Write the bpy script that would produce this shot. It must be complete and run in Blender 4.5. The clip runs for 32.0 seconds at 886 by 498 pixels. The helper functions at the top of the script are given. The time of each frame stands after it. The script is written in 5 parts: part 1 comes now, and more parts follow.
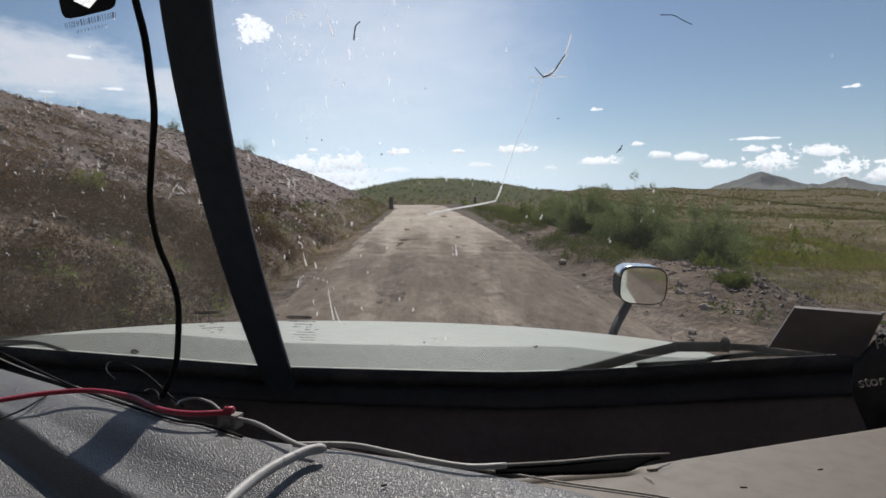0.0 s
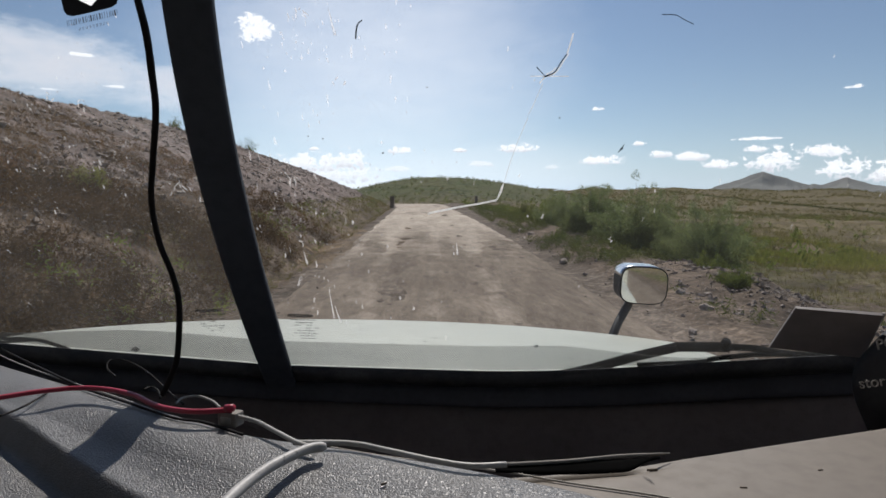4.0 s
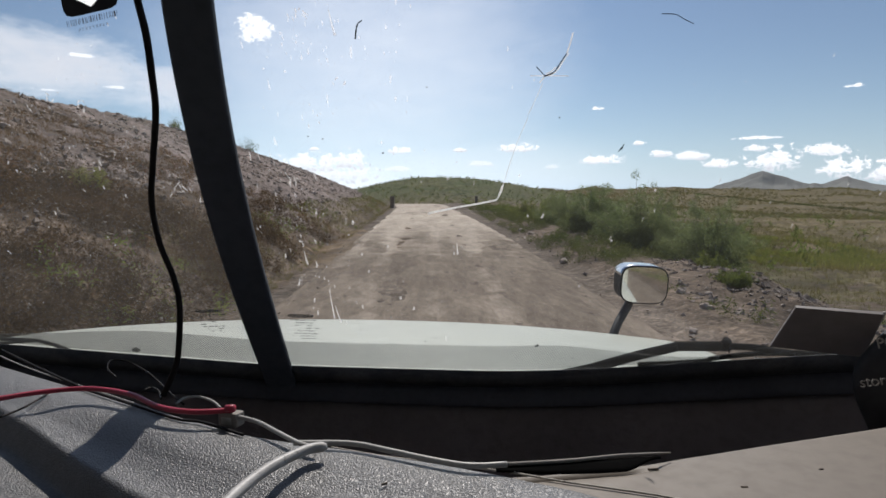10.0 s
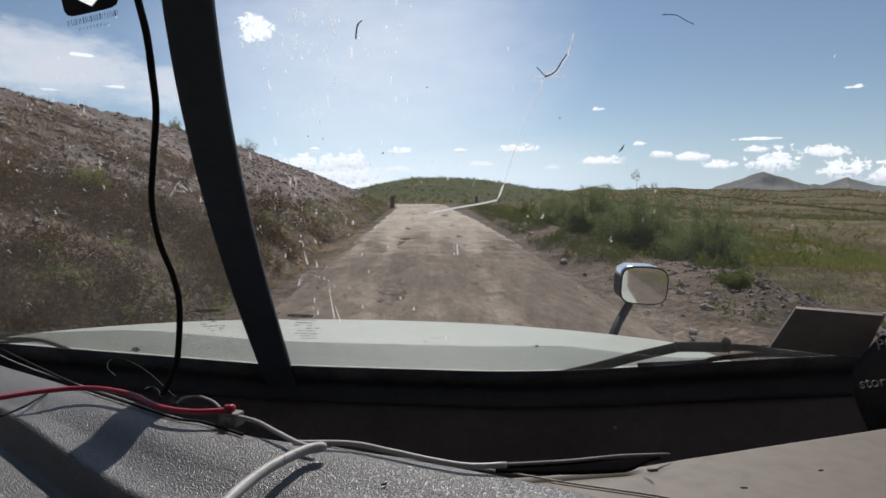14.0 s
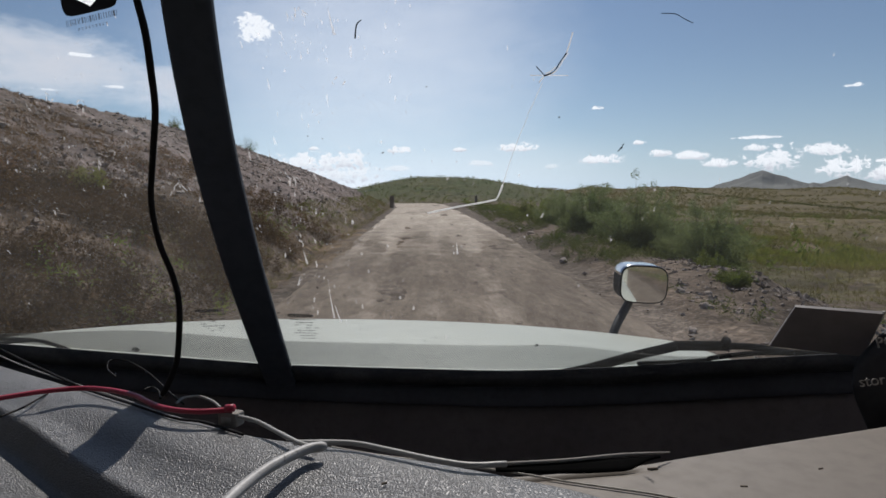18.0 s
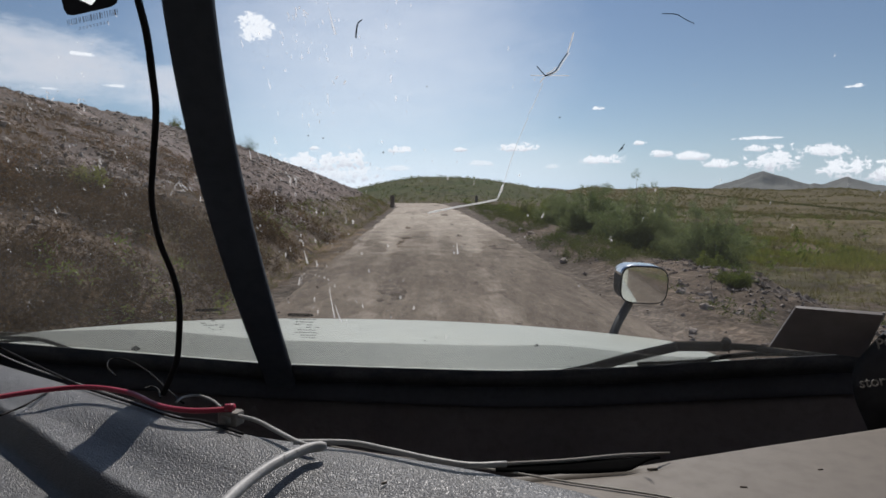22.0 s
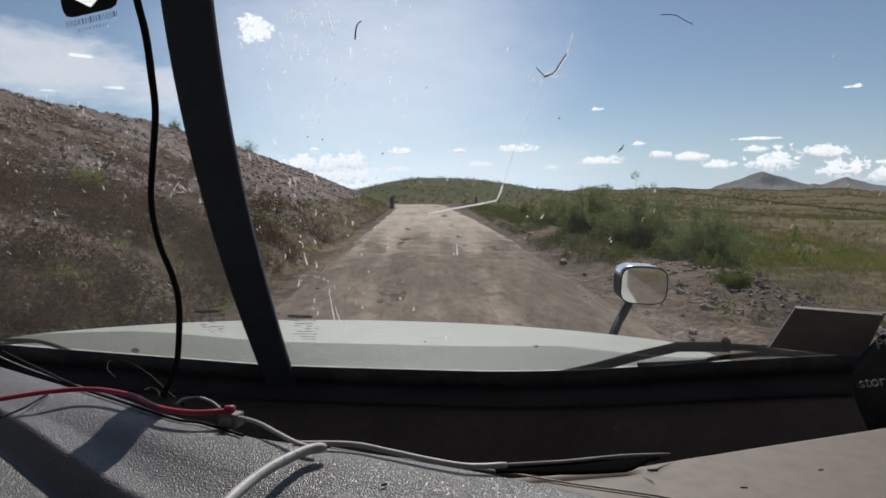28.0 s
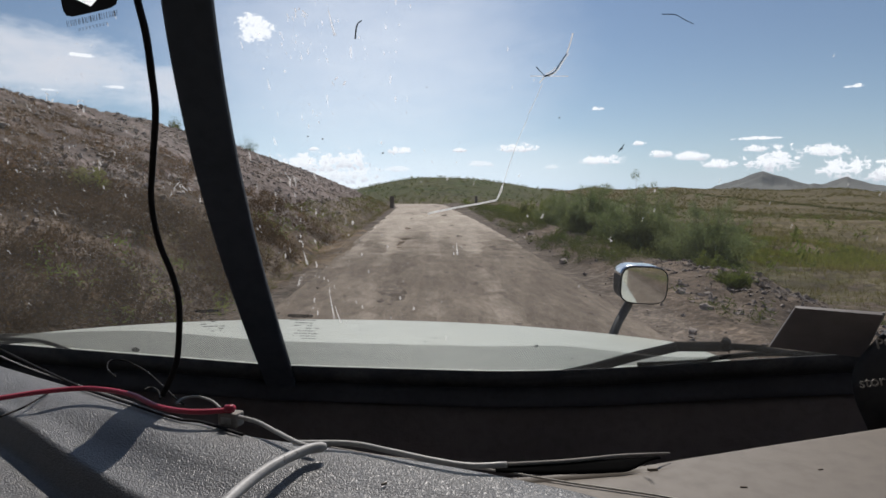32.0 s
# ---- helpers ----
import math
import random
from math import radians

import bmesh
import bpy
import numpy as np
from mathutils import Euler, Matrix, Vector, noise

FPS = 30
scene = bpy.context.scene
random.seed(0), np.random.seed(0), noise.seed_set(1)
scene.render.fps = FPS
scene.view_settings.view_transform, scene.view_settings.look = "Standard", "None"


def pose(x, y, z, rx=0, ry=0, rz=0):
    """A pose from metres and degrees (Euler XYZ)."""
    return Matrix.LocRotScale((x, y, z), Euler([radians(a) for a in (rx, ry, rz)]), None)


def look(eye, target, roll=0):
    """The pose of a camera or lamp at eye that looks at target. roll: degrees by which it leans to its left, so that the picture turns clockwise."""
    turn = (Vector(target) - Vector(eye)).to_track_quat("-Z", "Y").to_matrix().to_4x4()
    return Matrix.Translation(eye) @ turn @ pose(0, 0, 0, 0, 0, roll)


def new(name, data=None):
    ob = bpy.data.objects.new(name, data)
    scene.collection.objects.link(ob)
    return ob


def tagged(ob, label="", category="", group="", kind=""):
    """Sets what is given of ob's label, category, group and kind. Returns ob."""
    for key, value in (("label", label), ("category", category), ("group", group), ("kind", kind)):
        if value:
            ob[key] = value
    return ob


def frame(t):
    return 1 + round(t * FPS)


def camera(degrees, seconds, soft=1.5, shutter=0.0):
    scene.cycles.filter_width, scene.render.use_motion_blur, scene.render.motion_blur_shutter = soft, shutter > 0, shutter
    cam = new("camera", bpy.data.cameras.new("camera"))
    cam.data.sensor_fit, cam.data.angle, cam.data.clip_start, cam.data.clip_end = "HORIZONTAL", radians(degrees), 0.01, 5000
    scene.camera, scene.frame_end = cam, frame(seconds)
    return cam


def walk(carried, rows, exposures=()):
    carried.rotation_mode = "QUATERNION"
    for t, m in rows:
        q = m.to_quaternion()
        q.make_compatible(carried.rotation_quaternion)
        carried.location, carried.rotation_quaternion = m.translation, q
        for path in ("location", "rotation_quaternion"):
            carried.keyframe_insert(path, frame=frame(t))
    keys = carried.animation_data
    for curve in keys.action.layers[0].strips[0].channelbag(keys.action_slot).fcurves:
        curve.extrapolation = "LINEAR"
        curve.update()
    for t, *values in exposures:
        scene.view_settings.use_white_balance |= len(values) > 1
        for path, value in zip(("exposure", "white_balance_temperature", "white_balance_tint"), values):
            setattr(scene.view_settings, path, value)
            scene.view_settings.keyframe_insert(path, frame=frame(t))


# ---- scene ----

EYE = 2.15                      # height of the eye over the road
cam = camera(72.0, 32.0, 1.6)
PATH = [(0, -0.09, 0.1, 0.13), (0.5, -0.01, -0.13, -0.33), (1, -0.03, 0.03, 0.1), (1.5, -0.01, 0.01, 0.02), (2, -0.06, 0.1, 0.17), (2.5, 0.01, 0.1, 0.02),
        (3, 0.03, 0.03, -0.1), (3.5, 0.01, -0.01, -0.14), (5.5, 0.01, 0.1, 0.12), (6, 0.01, 0.06, 0.04), (6.5, 0.11, 0.1, -0.08), (7, 0.08, -0.06, -0.05),
        (7.5, 0.02, 0, 0.08), (8, 0.04, 0.07, -0.02), (8.5, 0.01, 0.03, 0.03), (9, 0.05, 0.03, -0.04), (9.5, -0.02, -0.03, 0.18), (10, 0.02, -0, 0.03),
        (10.5, -0.02, -0.04, 0.26), (11, 0.05, 0.01, 0), (11.5, 0.02, 0.02, 0.04), (12, 0.03, 0.04, -0.05), (12.5, -0.01, -0.11, -0.03), (13, -0.01, 0.06, 0.05),
        (13.5, 0.03, 0.11, -0.1), (14, 0.03, 0.02, -0.09), (14.5, -0.01, -0.01, 0.05), (16.5, -0, 0.03, -0.06), (17, -0.04, 0.07, 0.05), (17.5, 0, -0.01, -0.01),
        (18, -0.01, -0.04, 0.04), (18.5, 0.01, 0.01, -0.05), (19, 0.08, -0.08, -0.2), (19.5, 0, 0.04, 0.02), (20, -0.05, 0.06, 0.14), (20.5, 0.03, -0.04, -0.13),
        (21, -0.03, 0.02, 0.08), (21.5, -0.01, -0.02, -0.02), (22, 0.03, -0.05, -0.11), (22.5, 0.01, 0.02, -0.01), (23, -0.01, -0.06, 0.03), (23.5, 0, -0.11, -0.05),
        (24, 0.02, -0.04, -0.07), (24.5, -0, 0.03, 0.04), (25, 0, 0.01, 0.02), (25.5, -0.05, 0.13, 0.13), (27.5, 0.01, 0.05, -0.03), (28, -0.01, 0.05, 0.02),
        (28.5, 0, -0.02, -0.07), (29, -0.06, 0.03, 0.17), (29.5, 0.03, 0.09, -0.15), (30, 0.01, -0, -0.07), (30.5, -0.01, -0.01, 0.05), (31, 0.01, 0.05, -0.03),
        (31.5, -0.02, 0.02, 0.05), (32, 0, 0.01, -0.02)]
walk(cam, [(t, pose(0, 0, EYE, 85.3 + p, r, -1.7 + w)) for t, w, p, r in PATH],
     [(0.0, 0.12, 6130, 13), (9.0, 0.24, 6130, 13), (13.0, 0.18, 6130, 13), (17.0, 0.01, 6040, 13), (20.0, -0.01, 6040, 13), (25.0, 0.0, 6040, 13), (28.0, 0.07, 6130, 13), (32.0, 0.10, 6130, 13)])

# ---- light: a clear sky with low cumulus, the sun ahead and a little to the right ----
SUN_AZ, SUN_EL = 11.0, 50.0
sun = new("sun", bpy.data.lights.new("sun", "SUN"))
sun.data.energy, sun.data.angle, sun.data.color = 3.65, radians(0.5), (1.0, 0.925, 0.80)
s_az, s_el = radians(SUN_AZ), radians(SUN_EL)
SUN_DIR = Vector((math.sin(s_az) * math.cos(s_el), math.cos(s_az) * math.cos(s_el), math.sin(s_el)))
sun.matrix_world = look(SUN_DIR * 60, (0, 0, 0))

world = bpy.data.worlds.new("sky")
scene.world = world
world.use_nodes = True
wt = world.node_tree
wt.nodes.clear()


def wn(kind, **kw):
    n = wt.nodes.new(kind)
    for k, v in kw.items():
        n.inputs[k].default_value = v
    return n


def wmath(op, a, b=None, c=None):
    n = wt.nodes.new("ShaderNodeMath")
    n.operation = op
    for i, v in enumerate((a, b, c)):
        if v is None:
            continue
        if isinstance(v, (int, float)):
            n.inputs[i].default_value = v
        else:
            wt.links.new(v, n.inputs[i])
    return n.outputs[0]


sky = wt.nodes.new("ShaderNodeTexSky")
sky.sky_type, sky.sun_disc = "NISHITA", False
sky.sun_elevation, sky.sun_rotation = s_el, s_az
sky.air_density, sky.dust_density, sky.ozone_density = 1.0, 0.4, 1.4
wco = wt.nodes.new("ShaderNodeTexCoord")
wsep = wt.nodes.new("ShaderNodeSeparateXYZ")
wt.links.new(wco.outputs["Generated"], wsep.inputs[0])
AZ = wmath("MULTIPLY", wmath("ARCTAN2", wsep.outputs[0], wsep.outputs[1]), 57.2958)
EL = wmath("MULTIPLY", wmath("ARCSINE", wsep.outputs[2]), 57.2958)
wmap = wt.nodes.new("ShaderNodeCombineXYZ")
wt.links.new(AZ, wmap.inputs[0])
wt.links.new(EL, wmap.inputs[1])


def sky_noise(scale, detail, squash=1.0):
    m = wt.nodes.new("ShaderNodeMapping")
    m.inputs["Scale"].default_value = (scale, scale * squash, 1)
    wt.links.new(wmap.outputs[0], m.inputs[0])
    n = wn("ShaderNodeTexNoise", Scale=1.0, Detail=detail, Roughness=0.68)
    wt.links.new(m.outputs[0], n.inputs["Vector"])
    return n.outputs["Fac"]


PUFF = wmath("SUBTRACT", sky_noise(1.9, 8.0, 1.15), 0.5)
BIG = wmath("SUBTRACT", sky_noise(0.75, 5.0, 1.6), 0.5)
WISP = wmath("SUBTRACT", sky_noise(0.16, 6.0, 3.0), 0.5)
cover, under = [], []


def wrange(f, lo, hi, top=1.0):
    n = wt.nodes.new("ShaderNodeMapRange")
    n.interpolation_type = "SMOOTHSTEP"
    n.inputs["From Min"].default_value, n.inputs["From Max"].default_value = lo, hi
    n.inputs["To Max"].default_value = top
    wt.links.new(f, n.inputs["Value"])
    return n.outputs[0]


def cloud(az, el, w, h, ragged=3.0, dense=1.0, flat=True):
    """One cloud: a ragged oval round a direction, flatter and greyer below than above."""
    dx = wmath("DIVIDE", wmath("SUBTRACT", AZ, az), w)
    up = dy = wmath("DIVIDE", wmath("SUBTRACT", EL, el), h)
    if flat:
        dy = wmath("MAXIMUM", dy, wmath("MULTIPLY", dy, -1.7))
    r = wmath("ADD", wmath("MULTIPLY", dx, dx), wmath("MULTIPLY", dy, dy))
    f = wmath("SUBTRACT", 1.05, r)
    f = wmath("ADD", f, wmath("MULTIPLY", PUFF, ragged * (1.0 if h < 0.8 else 1.5)))
    f = wmath("ADD", f, wmath("MULTIPLY", BIG, ragged * (0.8 if h < 0.8 else 1.4)))
    c = wrange(f, 0.25, 0.75, dense)
    cover.append(c)
    if flat and h > 0.25:
        low = wrange(wmath("ADD", wmath("MULTIPLY", up, -1.0), wmath("MULTIPLY", PUFF, 2.5)), -0.2, 0.9)
        under.append(wmath("MULTIPLY", c, low))


cloud(-15.0, 14.6, 2.0, 1.6, 1.5, 1.0, False)
cloud(-9.9, 3.1, 3.12, 1.25, 3.2, 0.95)
cloud(-6.9, 3.4, 1.92, 1.25, 3.2, 0.95)
cloud(-12.4, 3.1, 2.16, 1.00, 3.2, 0.9)
cloud(-8.5, 2.2, 4.80, 1.38, 2.6, 0.85)
cloud(-10.1, 4.5, 0.66, 0.28)
cloud(-2.7, 2.7, 1.80, 0.44, 2.2, 0.7)
cloud(-2.3, 4.4, 1.38, 0.53)
cloud(3.3, 4.5, 0.78, 0.35)
cloud(5.2, 3.2, 1.68, 0.44, 2.2, 0.7)
cloud(8.8, 4.6, 2.16, 0.60)
cloud(11.7, 2.9, 0.84, 0.31, 2.2, 0.6)
cloud(16.2, 3.4, 2.64, 0.56)
cloud(15.8, 8.0, 0.66, 0.25)
cloud(19.3, 4.9, 0.72, 0.30)
cloud(21.2, 3.9, 1.20, 0.50)
cloud(23.7, 3.6, 1.68, 0.62)
cloud(25.8, 2.9, 1.56, 0.56)
cloud(28.7, 5.0, 2.28, 0.21)
cloud(28.6, 4.1, 1.08, 0.44)
cloud(29.8, 3.0, 2.04, 1.38, 3.4)
cloud(33.5, 3.7, 2.28, 0.75, 3.4)
cloud(35.1, 2.2, 2.04, 1.12, 3.4)
cloud(37.6, 1.9, 1.6, 1.0, 3.4)
cloud(35.2, 8.6, 0.78, 0.22)
cloud(-28.2, 11.2, 1.5, 0.28, 2.0, 1.0)
cloud(-26.1, 9.0, 1.3, 0.2, 2.0, 0.9)
cloud(-30.8, 8.4, 0.8, 0.16, 2.0, 0.8)
cloud(-48.0, 9.0, 16.0, 5.0, 2.6, 0.8)
cloud(62.0, 6.0, 12.0, 3.5, 2.6, 0.8)
cloud(150.0, 12.0, 30.0, 7.0, 2.6, 0.8)
cloud(-120.0, 12.0, 26.0, 6.0, 2.6, 0.8)
total, grey = cover[0], under[0]
for one in cover[1:]:
    total = wmath("MAXIMUM", total, one)
for one in under[1:]:
    grey = wmath("MAXIMUM", grey, one)


def veil(az, el, w, h, dense, wisp=3.4, soft=1.6):
    """A soft-edged pale patch of sky, for thin cloud and for glare."""
    dx = wmath("DIVIDE", wmath("SUBTRACT", AZ, az), w)
    dy = wmath("DIVIDE", wmath("SUBTRACT", EL, el), h)
    r = wmath("ADD", wmath("MULTIPLY", dx, dx), wmath("MULTIPLY", dy, dy))
    f = wmath("ADD", wmath("SUBTRACT", 1.0, r), wmath("MULTIPLY", WISP, wisp))
    f = wmath("ADD", f, wmath("MULTIPLY", BIG, 0.2 * wisp))
    n = wt.nodes.new("ShaderNodeMapRange")
    n.interpolation_type = "SMOOTHSTEP"
    n.inputs["From Min"].default_value, n.inputs["From Max"].default_value = 0.0, soft
    n.inputs["To Max"].default_value = dense
    wt.links.new(f, n.inputs["Value"])
    return n.outputs[0]


# a dull bank of cloud over the slope, with bright strips in it
bank = wmath("MAXIMUM", veil(-31.0, 10.4, 10.0, 3.1, 0.9, 1.9, 1.2), veil(-21.5, 9.2, 6.0, 2.3, 0.9, 1.9, 1.2))
strips = wmath("MAXIMUM", wmath("MAXIMUM", cover[-5], cover[-6]), cover[-7])
grey = wmath("MAXIMUM", grey, wmath("MULTIPLY", wmath("MULTIPLY", bank, 0.85), wmath("SUBTRACT", 1.0, strips)))
# the three after the bank paint glare ahead and a whitened horizon
for one in (bank, veil(-5.0, 13.0, 22.0, 15.0, 0.70, 0.5), veil(-9.0, 1.2, 12.0, 3.6, 1.0, 0.9), veil(0.0, 2.5, 22.0, 5.5, 0.5, 0.3)):
    total = wmath("MAXIMUM", total, one)
skymix = wt.nodes.new("ShaderNodeMix")
skymix.data_type = "RGBA"
wt.links.new(total, skymix.inputs["Factor"])
wt.links.new(sky.outputs[0], skymix.inputs["A"])
haze = wt.nodes.new("ShaderNodeMix")
haze.data_type = "RGBA"
low = wmath("POWER", 2.718, wmath("MULTIPLY", wmath("ABSOLUTE", EL), -0.20))
side = wmath("DIVIDE", wmath("ADD", AZ, 6.0), 24.0)
glow = wmath("POWER", 2.718, wmath("MULTIPLY", wmath("MULTIPLY", side, side), -1.0))
wt.links.new(wmath("MULTIPLY", low, wmath("ADD", wmath("MULTIPLY", glow, 0.3), 0.66)), haze.inputs["Factor"])
wt.links.new(sky.outputs[0], haze.inputs["A"])
haze.inputs["B"].default_value = (10.8, 13.4, 16.2, 1)
fade = wt.nodes.new("ShaderNodeVectorMath")
fade.operation = "SCALE"
wt.links.new(haze.outputs["Result"], fade.inputs[0])
wt.links.new(wmath("ADD", wmath("MULTIPLY", glow, 0.25), 0.86), fade.inputs["Scale"])
wt.links.new(fade.outputs[0], skymix.inputs["A"])
shape = wt.nodes.new("ShaderNodeMix")
shape.data_type = "RGBA"
wt.links.new(grey, shape.inputs["Factor"])
shape.inputs["A"].default_value, shape.inputs["B"].default_value = (16.6, 16.0, 15.5, 1), (10.5, 10.2, 10.5, 1)
wt.links.new(shape.outputs["Result"], skymix.inputs["B"])
wbg = wn("ShaderNodeBackground", Strength=0.0645)
wout = wt.nodes.new("ShaderNodeOutputWorld")
wt.links.new(skymix.outputs["Result"], wbg.inputs[0])
wt.links.new(wbg.outputs[0], wout.inputs[0])


# ---- materials ----
def material(name, a, b, scale=8.0, rough=0.7, metal=0.0, bump=0.2, bump_scale=None, bump_dist=0.01,
             fleck=None, fleck_scale=40.0, fleck_at=0.62, stretch=(1, 1, 1), spec=0.5, per_piece=0.0):
    """Two colours mixed at two scales, with an optional third in flecks, fine relief and uneven gloss."""
    m = bpy.data.materials.new(name)
    m.use_nodes = True
    t = m.node_tree
    p = t.nodes["Principled BSDF"]
    co = t.nodes.new("ShaderNodeTexCoord")
    mp = t.nodes.new("ShaderNodeMapping")
    mp.inputs["Scale"].default_value = stretch
    t.links.new(co.outputs["Object"], mp.inputs[0])

    def nz(s, detail=6.0, r=0.6):
        n = t.nodes.new("ShaderNodeTexNoise")
        n.inputs["Scale"].default_value, n.inputs["Detail"].default_value, n.inputs["Roughness"].default_value = s, detail, r
        t.links.new(mp.outputs[0], n.inputs["Vector"])
        return n.outputs["Fac"]

    def mix(f, c1, c2):
        n = t.nodes.new("ShaderNodeMix")
        n.data_type = "RGBA"
        t.links.new(f, n.inputs["Factor"])
        for key, c in (("A", c1), ("B", c2)):
            if isinstance(c, tuple):
                n.inputs[key].default_value = (*c, 1)
            else:
                t.links.new(c, n.inputs[key])
        return n.outputs["Result"]

    def ramp(f, lo, hi):
        n = t.nodes.new("ShaderNodeMapRange")
        n.inputs["From Min"].default_value, n.inputs["From Max"].default_value = lo, hi
        t.links.new(f, n.inputs["Value"])
        return n.outputs[0]

    coarse, fine = nz(scale), nz(scale * 9.0)
    c = mix(ramp(coarse, 0.35, 0.65), a, b)
    dark = tuple(v * 0.72 for v in a)
    n = t.nodes.new("ShaderNodeMath")
    n.operation = "MULTIPLY"
    t.links.new(ramp(fine, 0.45, 0.75), n.inputs[0])
    n.inputs[1].default_value = 0.55
    c = mix(n.outputs[0], c, dark)
    if fleck:
        c = mix(ramp(nz(fleck_scale, 3.0), fleck_at, fleck_at + 0.05), c, fleck)
    if per_piece:
        info = t.nodes.new("ShaderNodeNewGeometry")
        hsv = t.nodes.new("ShaderNodeHueSaturation")
        v = ramp(info.outputs["Random Per Island"], 0.0, 1.0)
        mr = t.nodes.new("ShaderNodeMapRange")
        mr.inputs["To Min"].default_value, mr.inputs["To Max"].default_value = 1.0 - per_piece, 1.0 + per_piece
        t.links.new(v, mr.inputs["Value"])
        t.links.new(mr.outputs[0], hsv.inputs["Value"])
        t.links.new(c, hsv.inputs["Color"])
        c = hsv.outputs[0]
    t.links.new(c, p.inputs["Base Color"])
    rr = t.nodes.new("ShaderNodeMapRange")
    rr.inputs["To Min"].default_value, rr.inputs["To Max"].default_value = max(0.02, rough - 0.1), min(1, rough + 0.1)
    t.links.new(fine, rr.inputs["Value"])
    t.links.new(rr.outputs[0], p.inputs["Roughness"])
    p.inputs["Metallic"].default_value = metal
    p.inputs["Specular IOR Level"].default_value = spec
    if bump:
        bn = t.nodes.new("ShaderNodeBump")
        bn.inputs["Strength"].default_value, bn.inputs["Distance"].default_value = bump, bump_dist
        t.links.new(nz(bump_scale or scale * 6, 5.0), bn.inputs["Height"])
        t.links.new(bn.outputs[0], p.inputs["Normal"])
    return m


def leafy(name, a, b, per=0.35):
    """Leaves and blades: matt, letting part of the light through, each a little different."""
    m = material(name, a, b, scale=0.35, rough=0.85, bump=0, per_piece=per, spec=0.05)
    t = m.node_tree
    p, out = t.nodes["Principled BSDF"], t.nodes["Material Output"]
    tr = t.nodes.new("ShaderNodeBsdfTranslucent")
    link = p.inputs["Base Color"].links[0].from_socket
    t.links.new(link, tr.inputs[0])
    mx = t.nodes.new("ShaderNodeMixShader")
    mx.inputs[0].default_value = 0.5
    t.links.new(p.outputs[0], mx.inputs[1])
    t.links.new(tr.outputs[0], mx.inputs[2])
    t.links.new(mx.outputs[0], out.inputs[0])
    return m


def leather(name, a, b):
    """Grained vinyl: small rounded cells with creases between them."""
    m = material(name, a, b, scale=30, rough=0.42, bump=0.0, spec=0.75)
    t = m.node_tree
    p = t.nodes["Principled BSDF"]
    co = t.nodes.new("ShaderNodeTexCoord")
    wob = t.nodes.new("ShaderNodeTexNoise")
    wob.inputs["Scale"].default_value = 260
    t.links.new(co.outputs["Object"], wob.inputs["Vector"])
    add = t.nodes.new("ShaderNodeMix")
    add.data_type = "RGBA"
    add.blend_type = "LINEAR_LIGHT"
    add.inputs["Factor"].default_value = 0.0016
    t.links.new(co.outputs["Object"], add.inputs["A"])
    t.links.new(wob.outputs["Color"], add.inputs["B"])
    v = t.nodes.new("ShaderNodeTexVoronoi")
    v.feature = "SMOOTH_F1"
    v.inputs["Scale"].default_value = 1250
    t.links.new(add.outputs["Result"], v.inputs["Vector"])
    bn = t.nodes.new("ShaderNodeBump")
    bn.invert = True
    bn.inputs["Strength"].default_value, bn.inputs["Distance"].default_value = 1.0, 0.0007
    t.links.new(v.outputs["Distance"], bn.inputs["Height"])
    t.links.new(bn.outputs[0], p.inputs["Normal"])
    return m


def glass(name, dust=0.05):
    """Thin clear glass with a film of dust that catches the sun."""
    m = bpy.data.materials.new(name)
    m.use_nodes = True
    t = m.node_tree
    t.nodes.remove(t.nodes["Principled BSDF"])
    out = t.nodes["Material Output"]
    clear = t.nodes.new("ShaderNodeBsdfTransparent")
    clear.inputs[0].default_value = (0.925, 0.95, 0.955, 1)
    gloss = t.nodes.new("ShaderNodeBsdfGlossy")
    gloss.inputs["Roughness"].default_value = 0.02
    fr = t.nodes.new("ShaderNodeFresnel")
    fr.inputs[0].default_value = 1.16
    one = t.nodes.new("ShaderNodeMixShader")
    t.links.new(fr.outputs[0], one.inputs[0])
    t.links.new(clear.outputs[0], one.inputs[1])
    t.links.new(gloss.outputs[0], one.inputs[2])
    film = t.nodes.new("ShaderNodeBsdfTranslucent")
    film.inputs[0].default_value = (0.8, 0.78, 0.75, 1)
    co = t.nodes.new("ShaderNodeTexCoord")
    n = t.nodes.new("ShaderNodeTexNoise")
    n.inputs["Scale"].default_value, n.inputs["Detail"].default_value = 9.0, 6.0
    t.links.new(co.outputs["Object"], n.inputs["Vector"])
    mr = t.nodes.new("ShaderNodeMapRange")
    mr.inputs["From Min"].default_value, mr.inputs["From Max"].default_value = 0.3, 0.75
    mr.inputs["To Min"].default_value, mr.inputs["To Max"].default_value = dust * 0.6, dust * 1.5
    t.links.new(n.outputs["Fac"], mr.inputs["Value"])
    two = t.nodes.new("ShaderNodeMixShader")
    t.links.new(mr.outputs[0], two.inputs[0])
    t.links.new(one.outputs[0], two.inputs[1])
    t.links.new(film.outputs[0], two.inputs[2])
    t.links.new(two.outputs[0], out.inputs[0])
    return m


